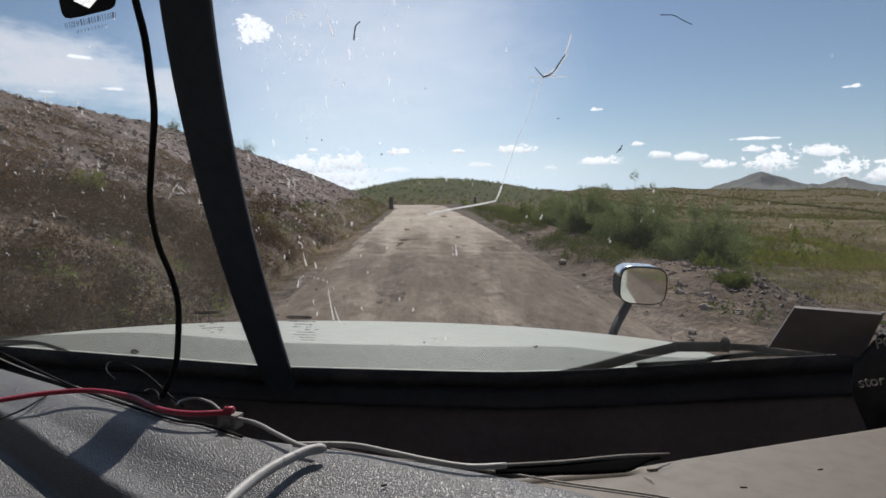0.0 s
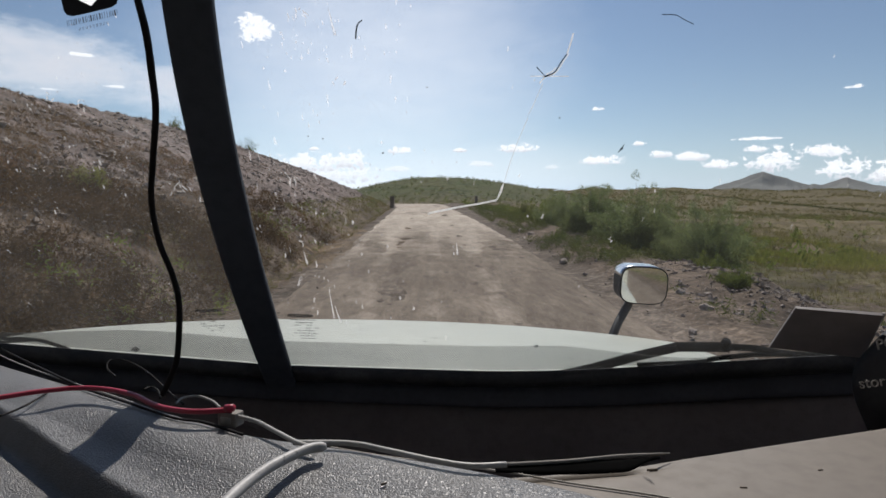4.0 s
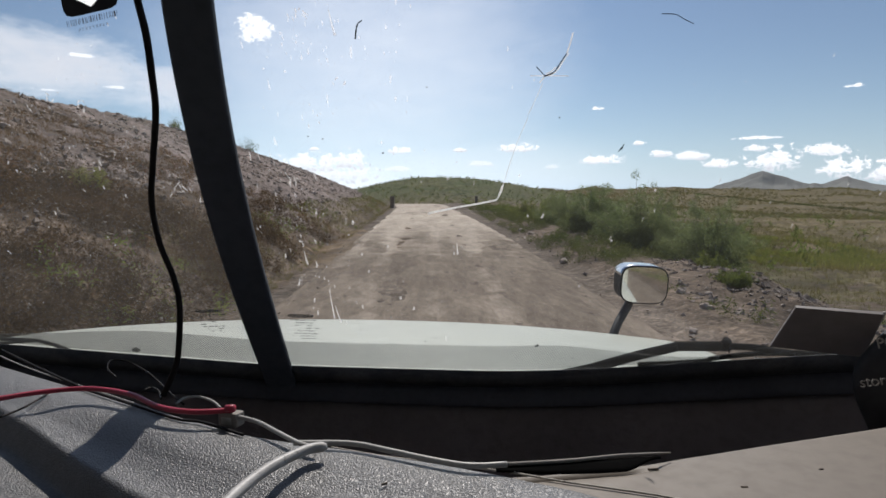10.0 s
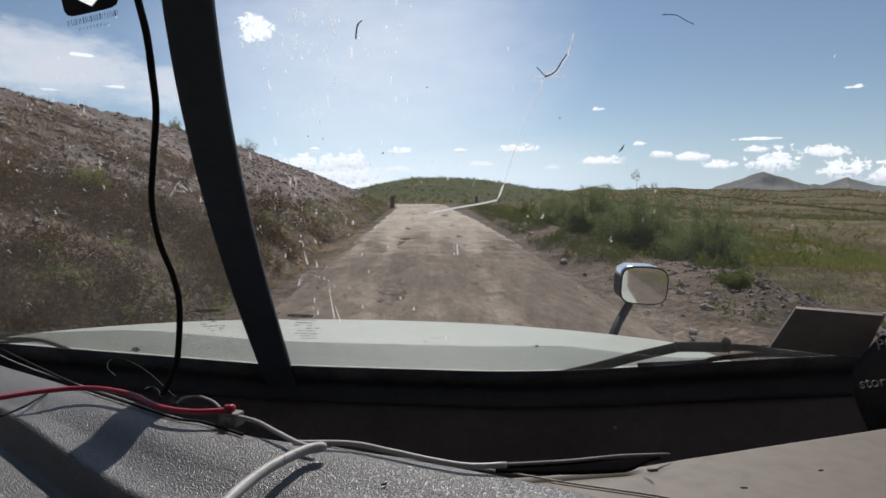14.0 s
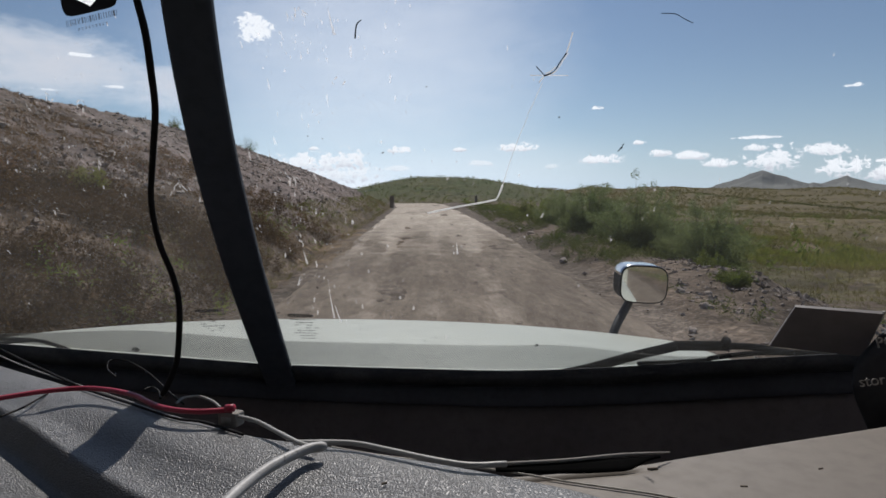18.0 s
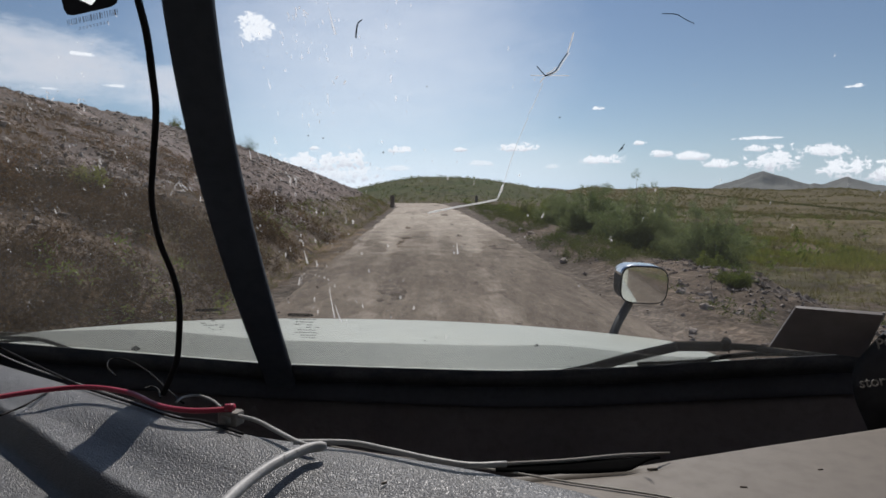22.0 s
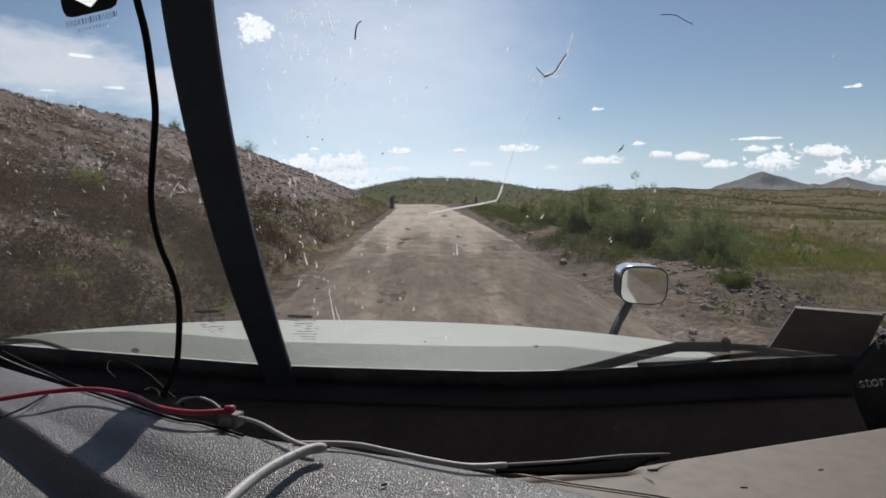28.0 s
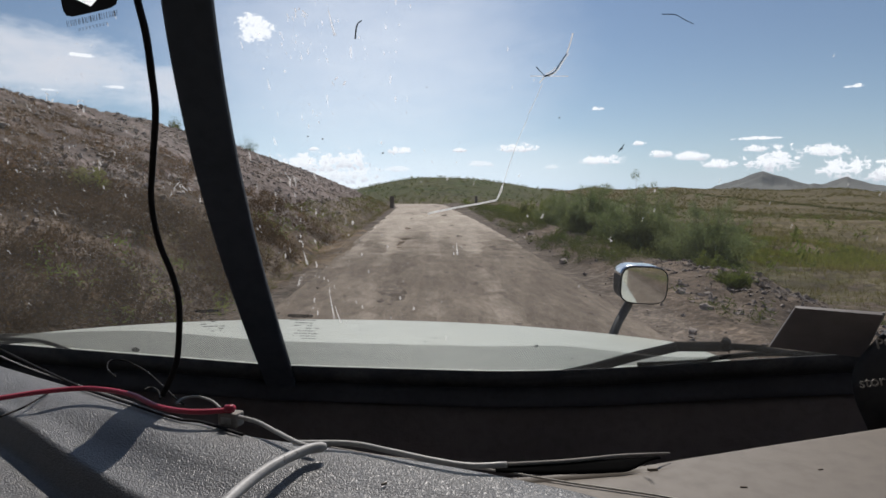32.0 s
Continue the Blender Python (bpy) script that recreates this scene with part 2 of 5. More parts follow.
def dotted(name):
    """The printed band of a windshield: rows of dark dots on clear glass."""
    m = bpy.data.materials.new(name)
    m.use_nodes = True
    t = m.node_tree
    p, out = t.nodes["Principled BSDF"], t.nodes["Material Output"]
    p.inputs["Base Color"].default_value, p.inputs["Roughness"].default_value = (0.24, 0.25, 0.24, 1), 0.6
    co = t.nodes.new("ShaderNodeTexCoord")
    mp = t.nodes.new("ShaderNodeMapping")
    mp.inputs["Rotation"].default_value = (0, 0.6, 0)
    t.links.new(co.outputs["Object"], mp.inputs[0])
    sp = t.nodes.new("ShaderNodeSeparateXYZ")
    t.links.new(mp.outputs[0], sp.inputs[0])

    def mth(op, a, b):
        n = t.nodes.new("ShaderNodeMath")
        n.operation = op
        for i, v in enumerate((a, b)):
            if isinstance(v, (int, float)):
                n.inputs[i].default_value = v
            else:
                t.links.new(v, n.inputs[i])
        return n.outputs[0]

    k = 2 * math.pi / 0.0019
    sx = mth("SINE", mth("MULTIPLY", sp.outputs[0], k), 0)
    sz = mth("SINE", mth("MULTIPLY", sp.outputs[2], k * 1.15), 0)
    f = mth("GREATER_THAN", mth("ADD", sx, mth("MULTIPLY", sz, 0.55)), 0.42)
    clear = t.nodes.new("ShaderNodeBsdfTransparent")
    mx = t.nodes.new("ShaderNodeMixShader")
    t.links.new(f, mx.inputs[0])
    t.links.new(clear.outputs[0], mx.inputs[1])
    t.links.new(p.outputs[0], mx.inputs[2])
    t.links.new(mx.outputs[0], out.inputs[0])
    return m


def see_through(name, rgb, amount, least=0.3):
    """Dried splashes and scratches on glass: partly clear, scattering the light from behind."""
    m = bpy.data.materials.new(name)
    m.use_nodes = True
    t = m.node_tree
    p, out = t.nodes["Principled BSDF"], t.nodes["Material Output"]
    t.nodes.remove(p)
    a = t.nodes.new("ShaderNodeBsdfTransparent")
    b = t.nodes.new("ShaderNodeBsdfTranslucent")
    b.inputs[0].default_value = (*rgb, 1)
    d = t.nodes.new("ShaderNodeBsdfDiffuse")
    d.inputs[0].default_value = (*rgb, 1)
    half = t.nodes.new("ShaderNodeMixShader")
    half.inputs[0].default_value = 0.15
    t.links.new(b.outputs[0], half.inputs[1])
    t.links.new(d.outputs[0], half.inputs[2])
    co = t.nodes.new("ShaderNodeTexCoord")
    n = t.nodes.new("ShaderNodeTexNoise")
    n.inputs["Scale"].default_value = 860
    t.links.new(co.outputs["Object"], n.inputs["Vector"])
    mr = t.nodes.new("ShaderNodeMapRange")
    mr.inputs["From Min"].default_value, mr.inputs["From Max"].default_value = 0.35, 0.65
    mr.inputs["To Min"].default_value, mr.inputs["To Max"].default_value = amount * least, amount
    t.links.new(n.outputs["Fac"], mr.inputs["Value"])
    mx = t.nodes.new("ShaderNodeMixShader")
    t.links.new(mr.outputs[0], mx.inputs[0])
    t.links.new(a.outputs[0], mx.inputs[1])
    t.links.new(half.outputs[0], mx.inputs[2])
    t.links.new(mx.outputs[0], out.inputs[0])
    return m


M_SOIL = material("dry_soil", (0.104, 0.079, 0.060), (0.176, 0.130, 0.098), 0.45, 0.95, bump=0.55, bump_scale=3.0,
                  bump_dist=0.06, fleck=(0.22, 0.175, 0.145), fleck_scale=7.0, fleck_at=0.66, spec=0.05)


def grown(m, cover_a, cover_b, name="cover", lo=0.85, hi=1.15):
    """Lets another colour, from low grass to painted haze, take over by the named value."""
    t = m.node_tree
    p = t.nodes["Principled BSDF"]
    at = t.nodes.new("ShaderNodeAttribute")
    at.attribute_name = name
    co = t.nodes.new("ShaderNodeTexCoord")
    ns = []
    for s in (0.9, 0.05):
        n = t.nodes.new("ShaderNodeTexNoise")
        n.inputs["Scale"].default_value, n.inputs["Detail"].default_value, n.inputs["Roughness"].default_value = s, 8.0, 0.65
        t.links.new(co.outputs["Object"], n.inputs["Vector"])
        ns.append(n.outputs["Fac"])
    add = t.nodes.new("ShaderNodeMath")
    add.operation = "ADD"
    t.links.new(at.outputs["Fac"], add.inputs[0])
    t.links.new(ns[0], add.inputs[1])
    mr = t.nodes.new("ShaderNodeMapRange")
    mr.inputs["From Min"].default_value, mr.inputs["From Max"].default_value = lo, hi
    t.links.new(add.outputs[0], mr.inputs["Value"])
    hue = t.nodes.new("ShaderNodeMix")
    hue.data_type = "RGBA"
    wide = t.nodes.new("ShaderNodeMapRange")
    wide.inputs["From Min"].default_value, wide.inputs["From Max"].default_value = 0.4, 0.6
    t.links.new(ns[1], wide.inputs["Value"])
    t.links.new(wide.outputs[0], hue.inputs["Factor"])
    hue.inputs["A"].default_value, hue.inputs["B"].default_value = (*cover_a, 1), (*cover_b, 1)
    mx = t.nodes.new("ShaderNodeMix")
    mx.data_type = "RGBA"
    t.links.new(mr.outputs[0], mx.inputs["Factor"])
    t.links.new(p.inputs["Base Color"].links[0].from_socket, mx.inputs["A"])
    t.links.new(hue.outputs["Result"], mx.inputs["B"])
    t.links.new(mx.outputs["Result"], p.inputs["Base Color"])


grown(M_SOIL, (0.074, 0.084, 0.028), (0.125, 0.109, 0.047))
grown(M_SOIL, (0.176, 0.139, 0.111), (0.124, 0.097, 0.077), "dust")
grown(M_SOIL, (0.198, 0.134, 0.072), (0.138, 0.089, 0.053), "straw")
grown(M_SOIL, (0.078, 0.094, 0.040), (0.109, 0.106, 0.053), "hill")
grown(M_SOIL, (0.168, 0.130, 0.074), (0.118, 0.096, 0.053), "plain", 0.75, 1.25)
# aerial haze painted as blue-grey over the farthest ground
grown(M_SOIL, (0.19, 0.20, 0.225), (0.16, 0.17, 0.195), "far_haze")
M_ROAD = material("dusty_road", (0.246, 0.196, 0.154), (0.186, 0.146, 0.114), 0.7, 0.9, bump=0.9, bump_scale=6.0,
                  bump_dist=0.06, fleck=(0.095, 0.075, 0.061), fleck_scale=3.2, fleck_at=0.66, stretch=(1, 0.5, 1), spec=0.05)
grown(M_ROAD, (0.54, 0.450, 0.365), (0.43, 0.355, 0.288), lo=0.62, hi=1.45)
grown(M_ROAD, (0.149, 0.114, 0.090), (0.182, 0.143, 0.114), "damp", lo=0.7, hi=1.35)


def speckle(m, scales, amount, stretch=(1, 1, 1)):
    """Grit: makes the colour of the whole surface uneven at fine scales."""
    t = m.node_tree
    p = t.nodes["Principled BSDF"]
    co = t.nodes.new("ShaderNodeTexCoord")
    mp = t.nodes.new("ShaderNodeMapping")
    mp.inputs["Scale"].default_value = stretch
    t.links.new(co.outputs["Object"], mp.inputs[0])
    c = p.inputs["Base Color"].links[0].from_socket
    for s in scales:
        n = t.nodes.new("ShaderNodeTexNoise")
        n.inputs["Scale"].default_value, n.inputs["Detail"].default_value, n.inputs["Roughness"].default_value = s, 4.0, 0.7
        t.links.new(mp.outputs[0], n.inputs["Vector"])
        mr = t.nodes.new("ShaderNodeMapRange")
        mr.inputs["From Min"].default_value, mr.inputs["From Max"].default_value = 0.33, 0.67
        mr.inputs["To Min"].default_value, mr.inputs["To Max"].default_value = 1 - amount, 1 + amount
        t.links.new(n.outputs["Fac"], mr.inputs["Value"])
        v = t.nodes.new("ShaderNodeVectorMath")
        v.operation = "SCALE"
        t.links.new(c, v.inputs[0])
        t.links.new(mr.outputs[0], v.inputs["Scale"])
        c = v.outputs[0]
    t.links.new(c, p.inputs["Base Color"])


grown(M_SOIL, (0.236, 0.185, 0.163), (0.176, 0.137, 0.122), "scree")
speckle(M_SOIL, (0.35, 2.0, 7.0, 16.0), 0.36)
speckle(M_ROAD, (1.4, 6.0, 18.0), 0.16, (1, 0.2, 1))
M_STONE = material("pale_stone", (0.36, 0.30, 0.25), (0.26, 0.21, 0.18), 3.0, 0.9, bump=0.5, bump_scale=14, bump_dist=0.02, per_piece=0.3, spec=0.1)
M_ROCK = material("cut_rock", (0.24, 0.18, 0.155), (0.17, 0.13, 0.12), 0.8, 0.9, bump=0.8, bump_scale=4, bump_dist=0.1, per_piece=0.2)
M_DRY = leafy("dry_grass", (0.177, 0.111, 0.051), (0.119, 0.071, 0.037))
M_GREEN = leafy("green_scrub", (0.125, 0.165, 0.037), (0.205, 0.213, 0.055))
M_BUSH = leafy("bush_leaf", (0.190, 0.236, 0.094), (0.270, 0.292, 0.132))
M_OLIVE = leafy("olive_scrub", (0.158, 0.141, 0.052), (0.215, 0.176, 0.074))
M_FRESH = leafy("fresh_grass_blade", (0.205, 0.222, 0.049), (0.262, 0.244, 0.070))
M_BARK = material("bark", (0.12, 0.095, 0.075), (0.18, 0.15, 0.12), 12, 0.9, bump=0.5)
M_WOOD = material("weathered_wood", (0.10, 0.08, 0.065), (0.16, 0.13, 0.10), 6, 0.85, bump=0.5, stretch=(1, 1, 0.2))
M_CONC = material("concrete", (0.38, 0.35, 0.31), (0.30, 0.27, 0.24), 1.2, 0.85, bump=0.35, bump_scale=20)
M_WHITE = material("white_hood_paint", (0.53, 0.515, 0.43), (0.455, 0.445, 0.365), 2.0, 0.36, bump=0.05, bump_scale=60,
                   fleck=(0.34, 0.32, 0.28), fleck_scale=30, fleck_at=0.76)
M_BLACK = material("black_plastic", (0.034, 0.035, 0.039), (0.042, 0.042, 0.045), 14, 0.62, bump=0.15, bump_scale=400, bump_dist=0.001, spec=0.25)
M_TROUGH = material("black_felt", (0.24, 0.21, 0.21), (0.28, 0.245, 0.245), 20, 0.95, bump=0.2, bump_scale=300, bump_dist=0.001, spec=0.05)
M_RUBBER = material("black_rubber", (0.026, 0.026, 0.029), (0.036, 0.036, 0.039), 20, 0.7, bump=0.15, bump_scale=90, bump_dist=0.002, spec=0.3)
M_GREY = leather("grey_vinyl", (0.090, 0.089, 0.088), (0.112, 0.111, 0.110))
M_TAN = material("tan_plastic", (0.120, 0.098, 0.075), (0.135, 0.111, 0.085), 10, 0.6, bump=0.22, bump_scale=900, bump_dist=0.0007,
                 fleck=(0.21, 0.19, 0.17), fleck_scale=60, fleck_at=0.72)
M_LINING = material("grey_lining", (0.30, 0.29, 0.275), (0.36, 0.35, 0.33), 12, 0.85, bump=0.2)
M_RED = material("red_cable", (0.36, 0.03, 0.06), (0.30, 0.022, 0.05), 40, 0.42, bump=0.05)
M_PALE = material("off_white_cable", (0.40, 0.39, 0.37), (0.31, 0.30, 0.285), 45, 0.45, bump=0.1, fleck=(0.25, 0.24, 0.23), fleck_scale=160, fleck_at=0.68)
M_MATT = material("matt_black", (0.012, 0.012, 0.013), (0.02, 0.02, 0.02), 20, 0.95, bump=0.1, spec=0.05)
# near-black that stands for the shade inside the dash slot
M_SLOT_SHADE = material("unlit_black", (0.004, 0.004, 0.004), (0.006, 0.006, 0.006), 20, 1.0, bump=0.0, spec=0.0)
M_LEDGE = material("dusty_black_ledge", (0.054, 0.056, 0.066), (0.068, 0.070, 0.080), 18, 0.8, bump=0.2, bump_scale=200, bump_dist=0.001, spec=0.15)
M_WALL = material("dark_well", (0.112, 0.098, 0.101), (0.132, 0.116, 0.119), 12, 0.9, bump=0.2, spec=0.1)
M_BAR = material("dark_blue_grey_bar", (0.060, 0.069, 0.086), (0.072, 0.082, 0.101), 9, 0.7, bump=0.12, bump_scale=300, bump_dist=0.001, spec=0.25)
M_HILL = leafy("hill_leaf", (0.093, 0.112, 0.034), (0.133, 0.137, 0.048))
M_VERGE = material("brown_stone", (0.25, 0.195, 0.160), (0.175, 0.137, 0.114), 3.0, 0.92, bump=0.5, bump_scale=14, bump_dist=0.02, per_piece=0.3)
# pale grey: the haze of distance is put into the base colour
M_HAZY_RANGE = material("far_mountain", (0.275, 0.270, 0.250), (0.212, 0.208, 0.200), 0.006, 0.95, bump=0.6, bump_scale=0.02, bump_dist=8.0, spec=0.0)
M_WORN = material("worn_sleeve", (0.42, 0.41, 0.40), (0.30, 0.295, 0.29), 60, 0.5, bump=0.2, bump_scale=300, bump_dist=0.001, fleck=(0.16, 0.155, 0.15), fleck_scale=220, fleck_at=0.62)
M_WELT = material("pale_welt", (0.42, 0.39, 0.34), (0.32, 0.295, 0.26), 90, 0.8, bump=0.6, bump_scale=700, bump_dist=0.001)
M_SEAL = material("dusty_seal", (0.075, 0.081, 0.092), (0.140, 0.144, 0.150), 25, 0.8, bump=0.2, bump_scale=200, bump_dist=0.001, spec=0.2)
M_CORD = material("grey_cord", (0.27, 0.25, 0.225), (0.20, 0.185, 0.17), 60, 0.8, bump=0.4, bump_scale=500, bump_dist=0.001)
M_RUSSET = leafy("russet_scrub", (0.220, 0.130, 0.064), (0.150, 0.085, 0.046))
M_BRUSH = leafy("rusty_brush", (0.110, 0.065, 0.031), (0.062, 0.044, 0.023))
M_WIRE = material("black_cable", (0.010, 0.009, 0.009), (0.016, 0.013, 0.012), 30, 0.65, bump=0.05, spec=0.15)
M_CHROME = material("chrome", (0.72, 0.72, 0.73), (0.62, 0.62, 0.63), 20, 0.22, 1.0, bump=0.04, bump_scale=60)
M_MIRROR = material("mirror_silver", (0.88, 0.89, 0.89), (0.86, 0.87, 0.87), 5, 0.03, 1.0, bump=0)
M_PANEL = material("brown_black_panel", (0.205, 0.187, 0.187), (0.240, 0.220, 0.220), 9, 0.5, bump=0.1, bump_scale=200, bump_dist=0.001)
M_PRINT = material("white_print", (0.62, 0.61, 0.60), (0.5, 0.5, 0.49), 50, 0.6, bump=0)
M_YELLOW = material("yellow_paint", (0.55, 0.36, 0.05), (0.45, 0.28, 0.05), 9, 0.6, bump=0.2, fleck=(0.25, 0.18, 0.10), fleck_scale=30, fleck_at=0.68)
M_STICKER = material("dark_sticker", (0.02, 0.022, 0.028), (0.03, 0.032, 0.038), 30, 0.5, bump=0)
M_GLASS = glass("windshield_glass", 0.006)
M_GLASS_DUSTY = glass("dusty_windshield_glass", 0.012)
M_DOTS = dotted("dotted_print")
M_SPLAT = see_through("dried_splash", (0.9, 0.88, 0.86), 0.5)
M_CRACK = see_through("bright_crack", (0.97, 0.97, 0.97), 0.97, 0.75)
M_CRACKD = see_through("dark_crack", (0.03, 0.04, 0.05), 0.97, 0.8)
M_INK = see_through("grey_ink", (0.03, 0.03, 0.03), 1.0)
M_FAINT = see_through("faint_ink", (0.10, 0.10, 0.10), 0.45)
M_STEEL = material("wheel_steel", (0.5, 0.5, 0.5), (0.4, 0.4, 0.4), 8, 0.4, 0.8, bump=0.1)


# ---- building helpers ----
def mesh_of(name, bm, mat, smooth=True, recalc=True):
    if recalc:
        bmesh.ops.recalc_face_normals(bm, faces=bm.faces)
    me = bpy.data.meshes.new(name)
    bm.to_mesh(me)
    bm.free()
    me.materials.append(mat)
    if smooth:
        me.polygons.foreach_set("use_smooth", [True] * len(me.polygons))
    return me


def thing(name, loc, label, category, group="", kind=""):
    ob = new(name)
    ob.location = loc
    ob.empty_display_size = 0.1
    return tagged(ob, label, category, group, kind)


def part(name, bm, mat, parent=None, label="", smooth=True):
    """One mesh in world coordinates under a thing (an Empty at its base) or under a part."""
    me = bm if isinstance(bm, bpy.types.Mesh) else mesh_of(name, bm, mat, smooth)
    ob = new(name, me)
    if parent:
        ob.parent = parent
        if parent.type == "EMPTY":
            ob.matrix_parent_inverse = Matrix.Translation(-Vector(parent.location))
    return tagged(ob, label)


def box(bm, lo, hi, m=None, bevel=0.0):
    verts = bmesh.ops.create_cube(bm, size=1)["verts"]
    lo, hi = Vector(lo), Vector(hi)
    bmesh.ops.transform(bm, verts=verts, matrix=Matrix.Translation((lo + hi) / 2) @ Matrix.Diagonal((*(hi - lo), 1)))
    if bevel:
        edges = {e for v in verts for e in v.link_edges}
        made = bmesh.ops.bevel(bm, geom=list(edges), offset=bevel, segments=2, affect="EDGES", profile=0.7)
        verts = list({v for f in made["faces"] for v in f.verts} | {v for v in verts if v.is_valid})
    if m:
        bmesh.ops.transform(bm, verts=verts, matrix=m)
    return bm


def boxed(lo, hi, m=None, bevel=0.0):
    return box(bmesh.new(), lo, hi, m, bevel)


def glide(pts, steps=8):
    """A smooth line through the points."""
    pts = [Vector(p) for p in pts]
    ext = [pts[0] * 2 - pts[1]] + pts + [pts[-1] * 2 - pts[-2]]
    out = []
    for a, b, c, d in zip(ext, ext[1:], ext[2:], ext[3:]):
        for i in range(steps):
            t = i / steps
            out.append(0.5 * (2 * b + (c - a) * t + (2 * a - 5 * b + 4 * c - d) * t * t + (3 * b - a - 3 * c + d) * t ** 3))
    return out + [pts[-1]]


def tube(pts, radius, sides=8, steps=8, ends=True, bm=None, flat=1.0):
    """A round bar along a smooth line; radius may be a number or a function of 0..1."""
    bm = bm or bmesh.new()
    line = glide(pts, steps) if steps > 1 else [Vector(p) for p in pts]
    rings, up = [], Vector((0.13, 0.21, 0.97)).normalized()
    for i, p in enumerate(line):
        d = (line[min(i + 1, len(line) - 1)] - line[max(i - 1, 0)]).normalized()
        u = d.cross(up)
        if u.length < 1e-3:
            u = d.cross(Vector((1, 0, 0)))
        u.normalize()
        v = u.cross(d).normalized()
        r = radius(i / (len(line) - 1)) if callable(radius) else radius
        rings.append([bm.verts.new(p + r * (math.cos(a) * u + flat * math.sin(a) * v))
                      for a in (2 * math.pi * k / sides for k in range(sides))])
    for a, b in zip(rings, rings[1:]):
        for k in range(sides):
            bm.faces.new((a[k], a[(k + 1) % sides], b[(k + 1) % sides], b[k]))
    if ends:
        bm.faces.new(rings[0][::-1])
        bm.faces.new(rings[-1])
    return bm


def sheet(nu, nv, at, thick=0.0):
    """A grid surface at(u, v), u and v from 0 to 1, with a second skin below when thick is given."""
    bm = bmesh.new()
    g = [[bm.verts.new(at(i / nu, j / nv)) for j in range(nv + 1)] for i in range(nu + 1)]
    for i in range(nu):
        for j in range(nv):
            bm.faces.new((g[i][j], g[i + 1][j], g[i + 1][j + 1], g[i][j + 1]))
    if thick:
        bmesh.ops.recalc_face_normals(bm, faces=bm.faces)
        bmesh.ops.solidify(bm, geom=bm.faces[:], thickness=thick)
    return bm


def lattice(shape, seed):
    return np.random.RandomState(seed).rand(*shape)


def bumps(x, y, size, seed=1, octaves=4, gain=0.5):
    """Smooth random relief in 0..1 about 0.5, of that size in metres."""
    g = lattice((256, 256), seed)
    total, amp, norm, f = 0.0, 1.0, 0.0, 1.0 / size
    for o in range(octaves):
        u, v = x * f + 17.3 * o, y * f + 5.7 * o
        i, j = np.floor(u).astype(int), np.floor(v).astype(int)
        a, b = u - i, v - j
        a, b = a * a * (3 - 2 * a), b * b * (3 - 2 * b)
        i, j, i1, j1 = i % 256, j % 256, (i + 1) % 256, (j + 1) % 256
        total = total + amp * ((g[i, j] * (1 - a) + g[i1, j] * a) * (1 - b) + (g[i, j1] * (1 - a) + g[i1, j1] * a) * b)
        norm, amp, f = norm + amp, amp * gain, f * 2.03
    return total / norm


def ease(a, b, v):
    t = np.clip((v - a) / (b - a), 0, 1)
    return t * t * (3 - 2 * t)


# ---- the land ----
ROAD_HALF = 3.35


def road_x(y):
    """The middle of the road: straight past the truck, bending left beyond the crest and left again far behind."""
    return 0.40 - 0.0035 * np.clip(y - 56, 0, 70) ** 2 - 0.49 * np.clip(y - 126, 0, None) - 0.0016 * np.clip(-20 - y, 0, 110) ** 2 - 0.35 * np.clip(-130 - y, 0, None)


def road_z(y):
    """Level under the truck, climbing to a crest, then falling away."""
    up = 0.023 * np.clip(y - 3, 0, 72)
    return up - 0.0011 * np.clip(y - 66, 0, 40) ** 2 - 0.065 * np.clip(y - 106, 0, 60)


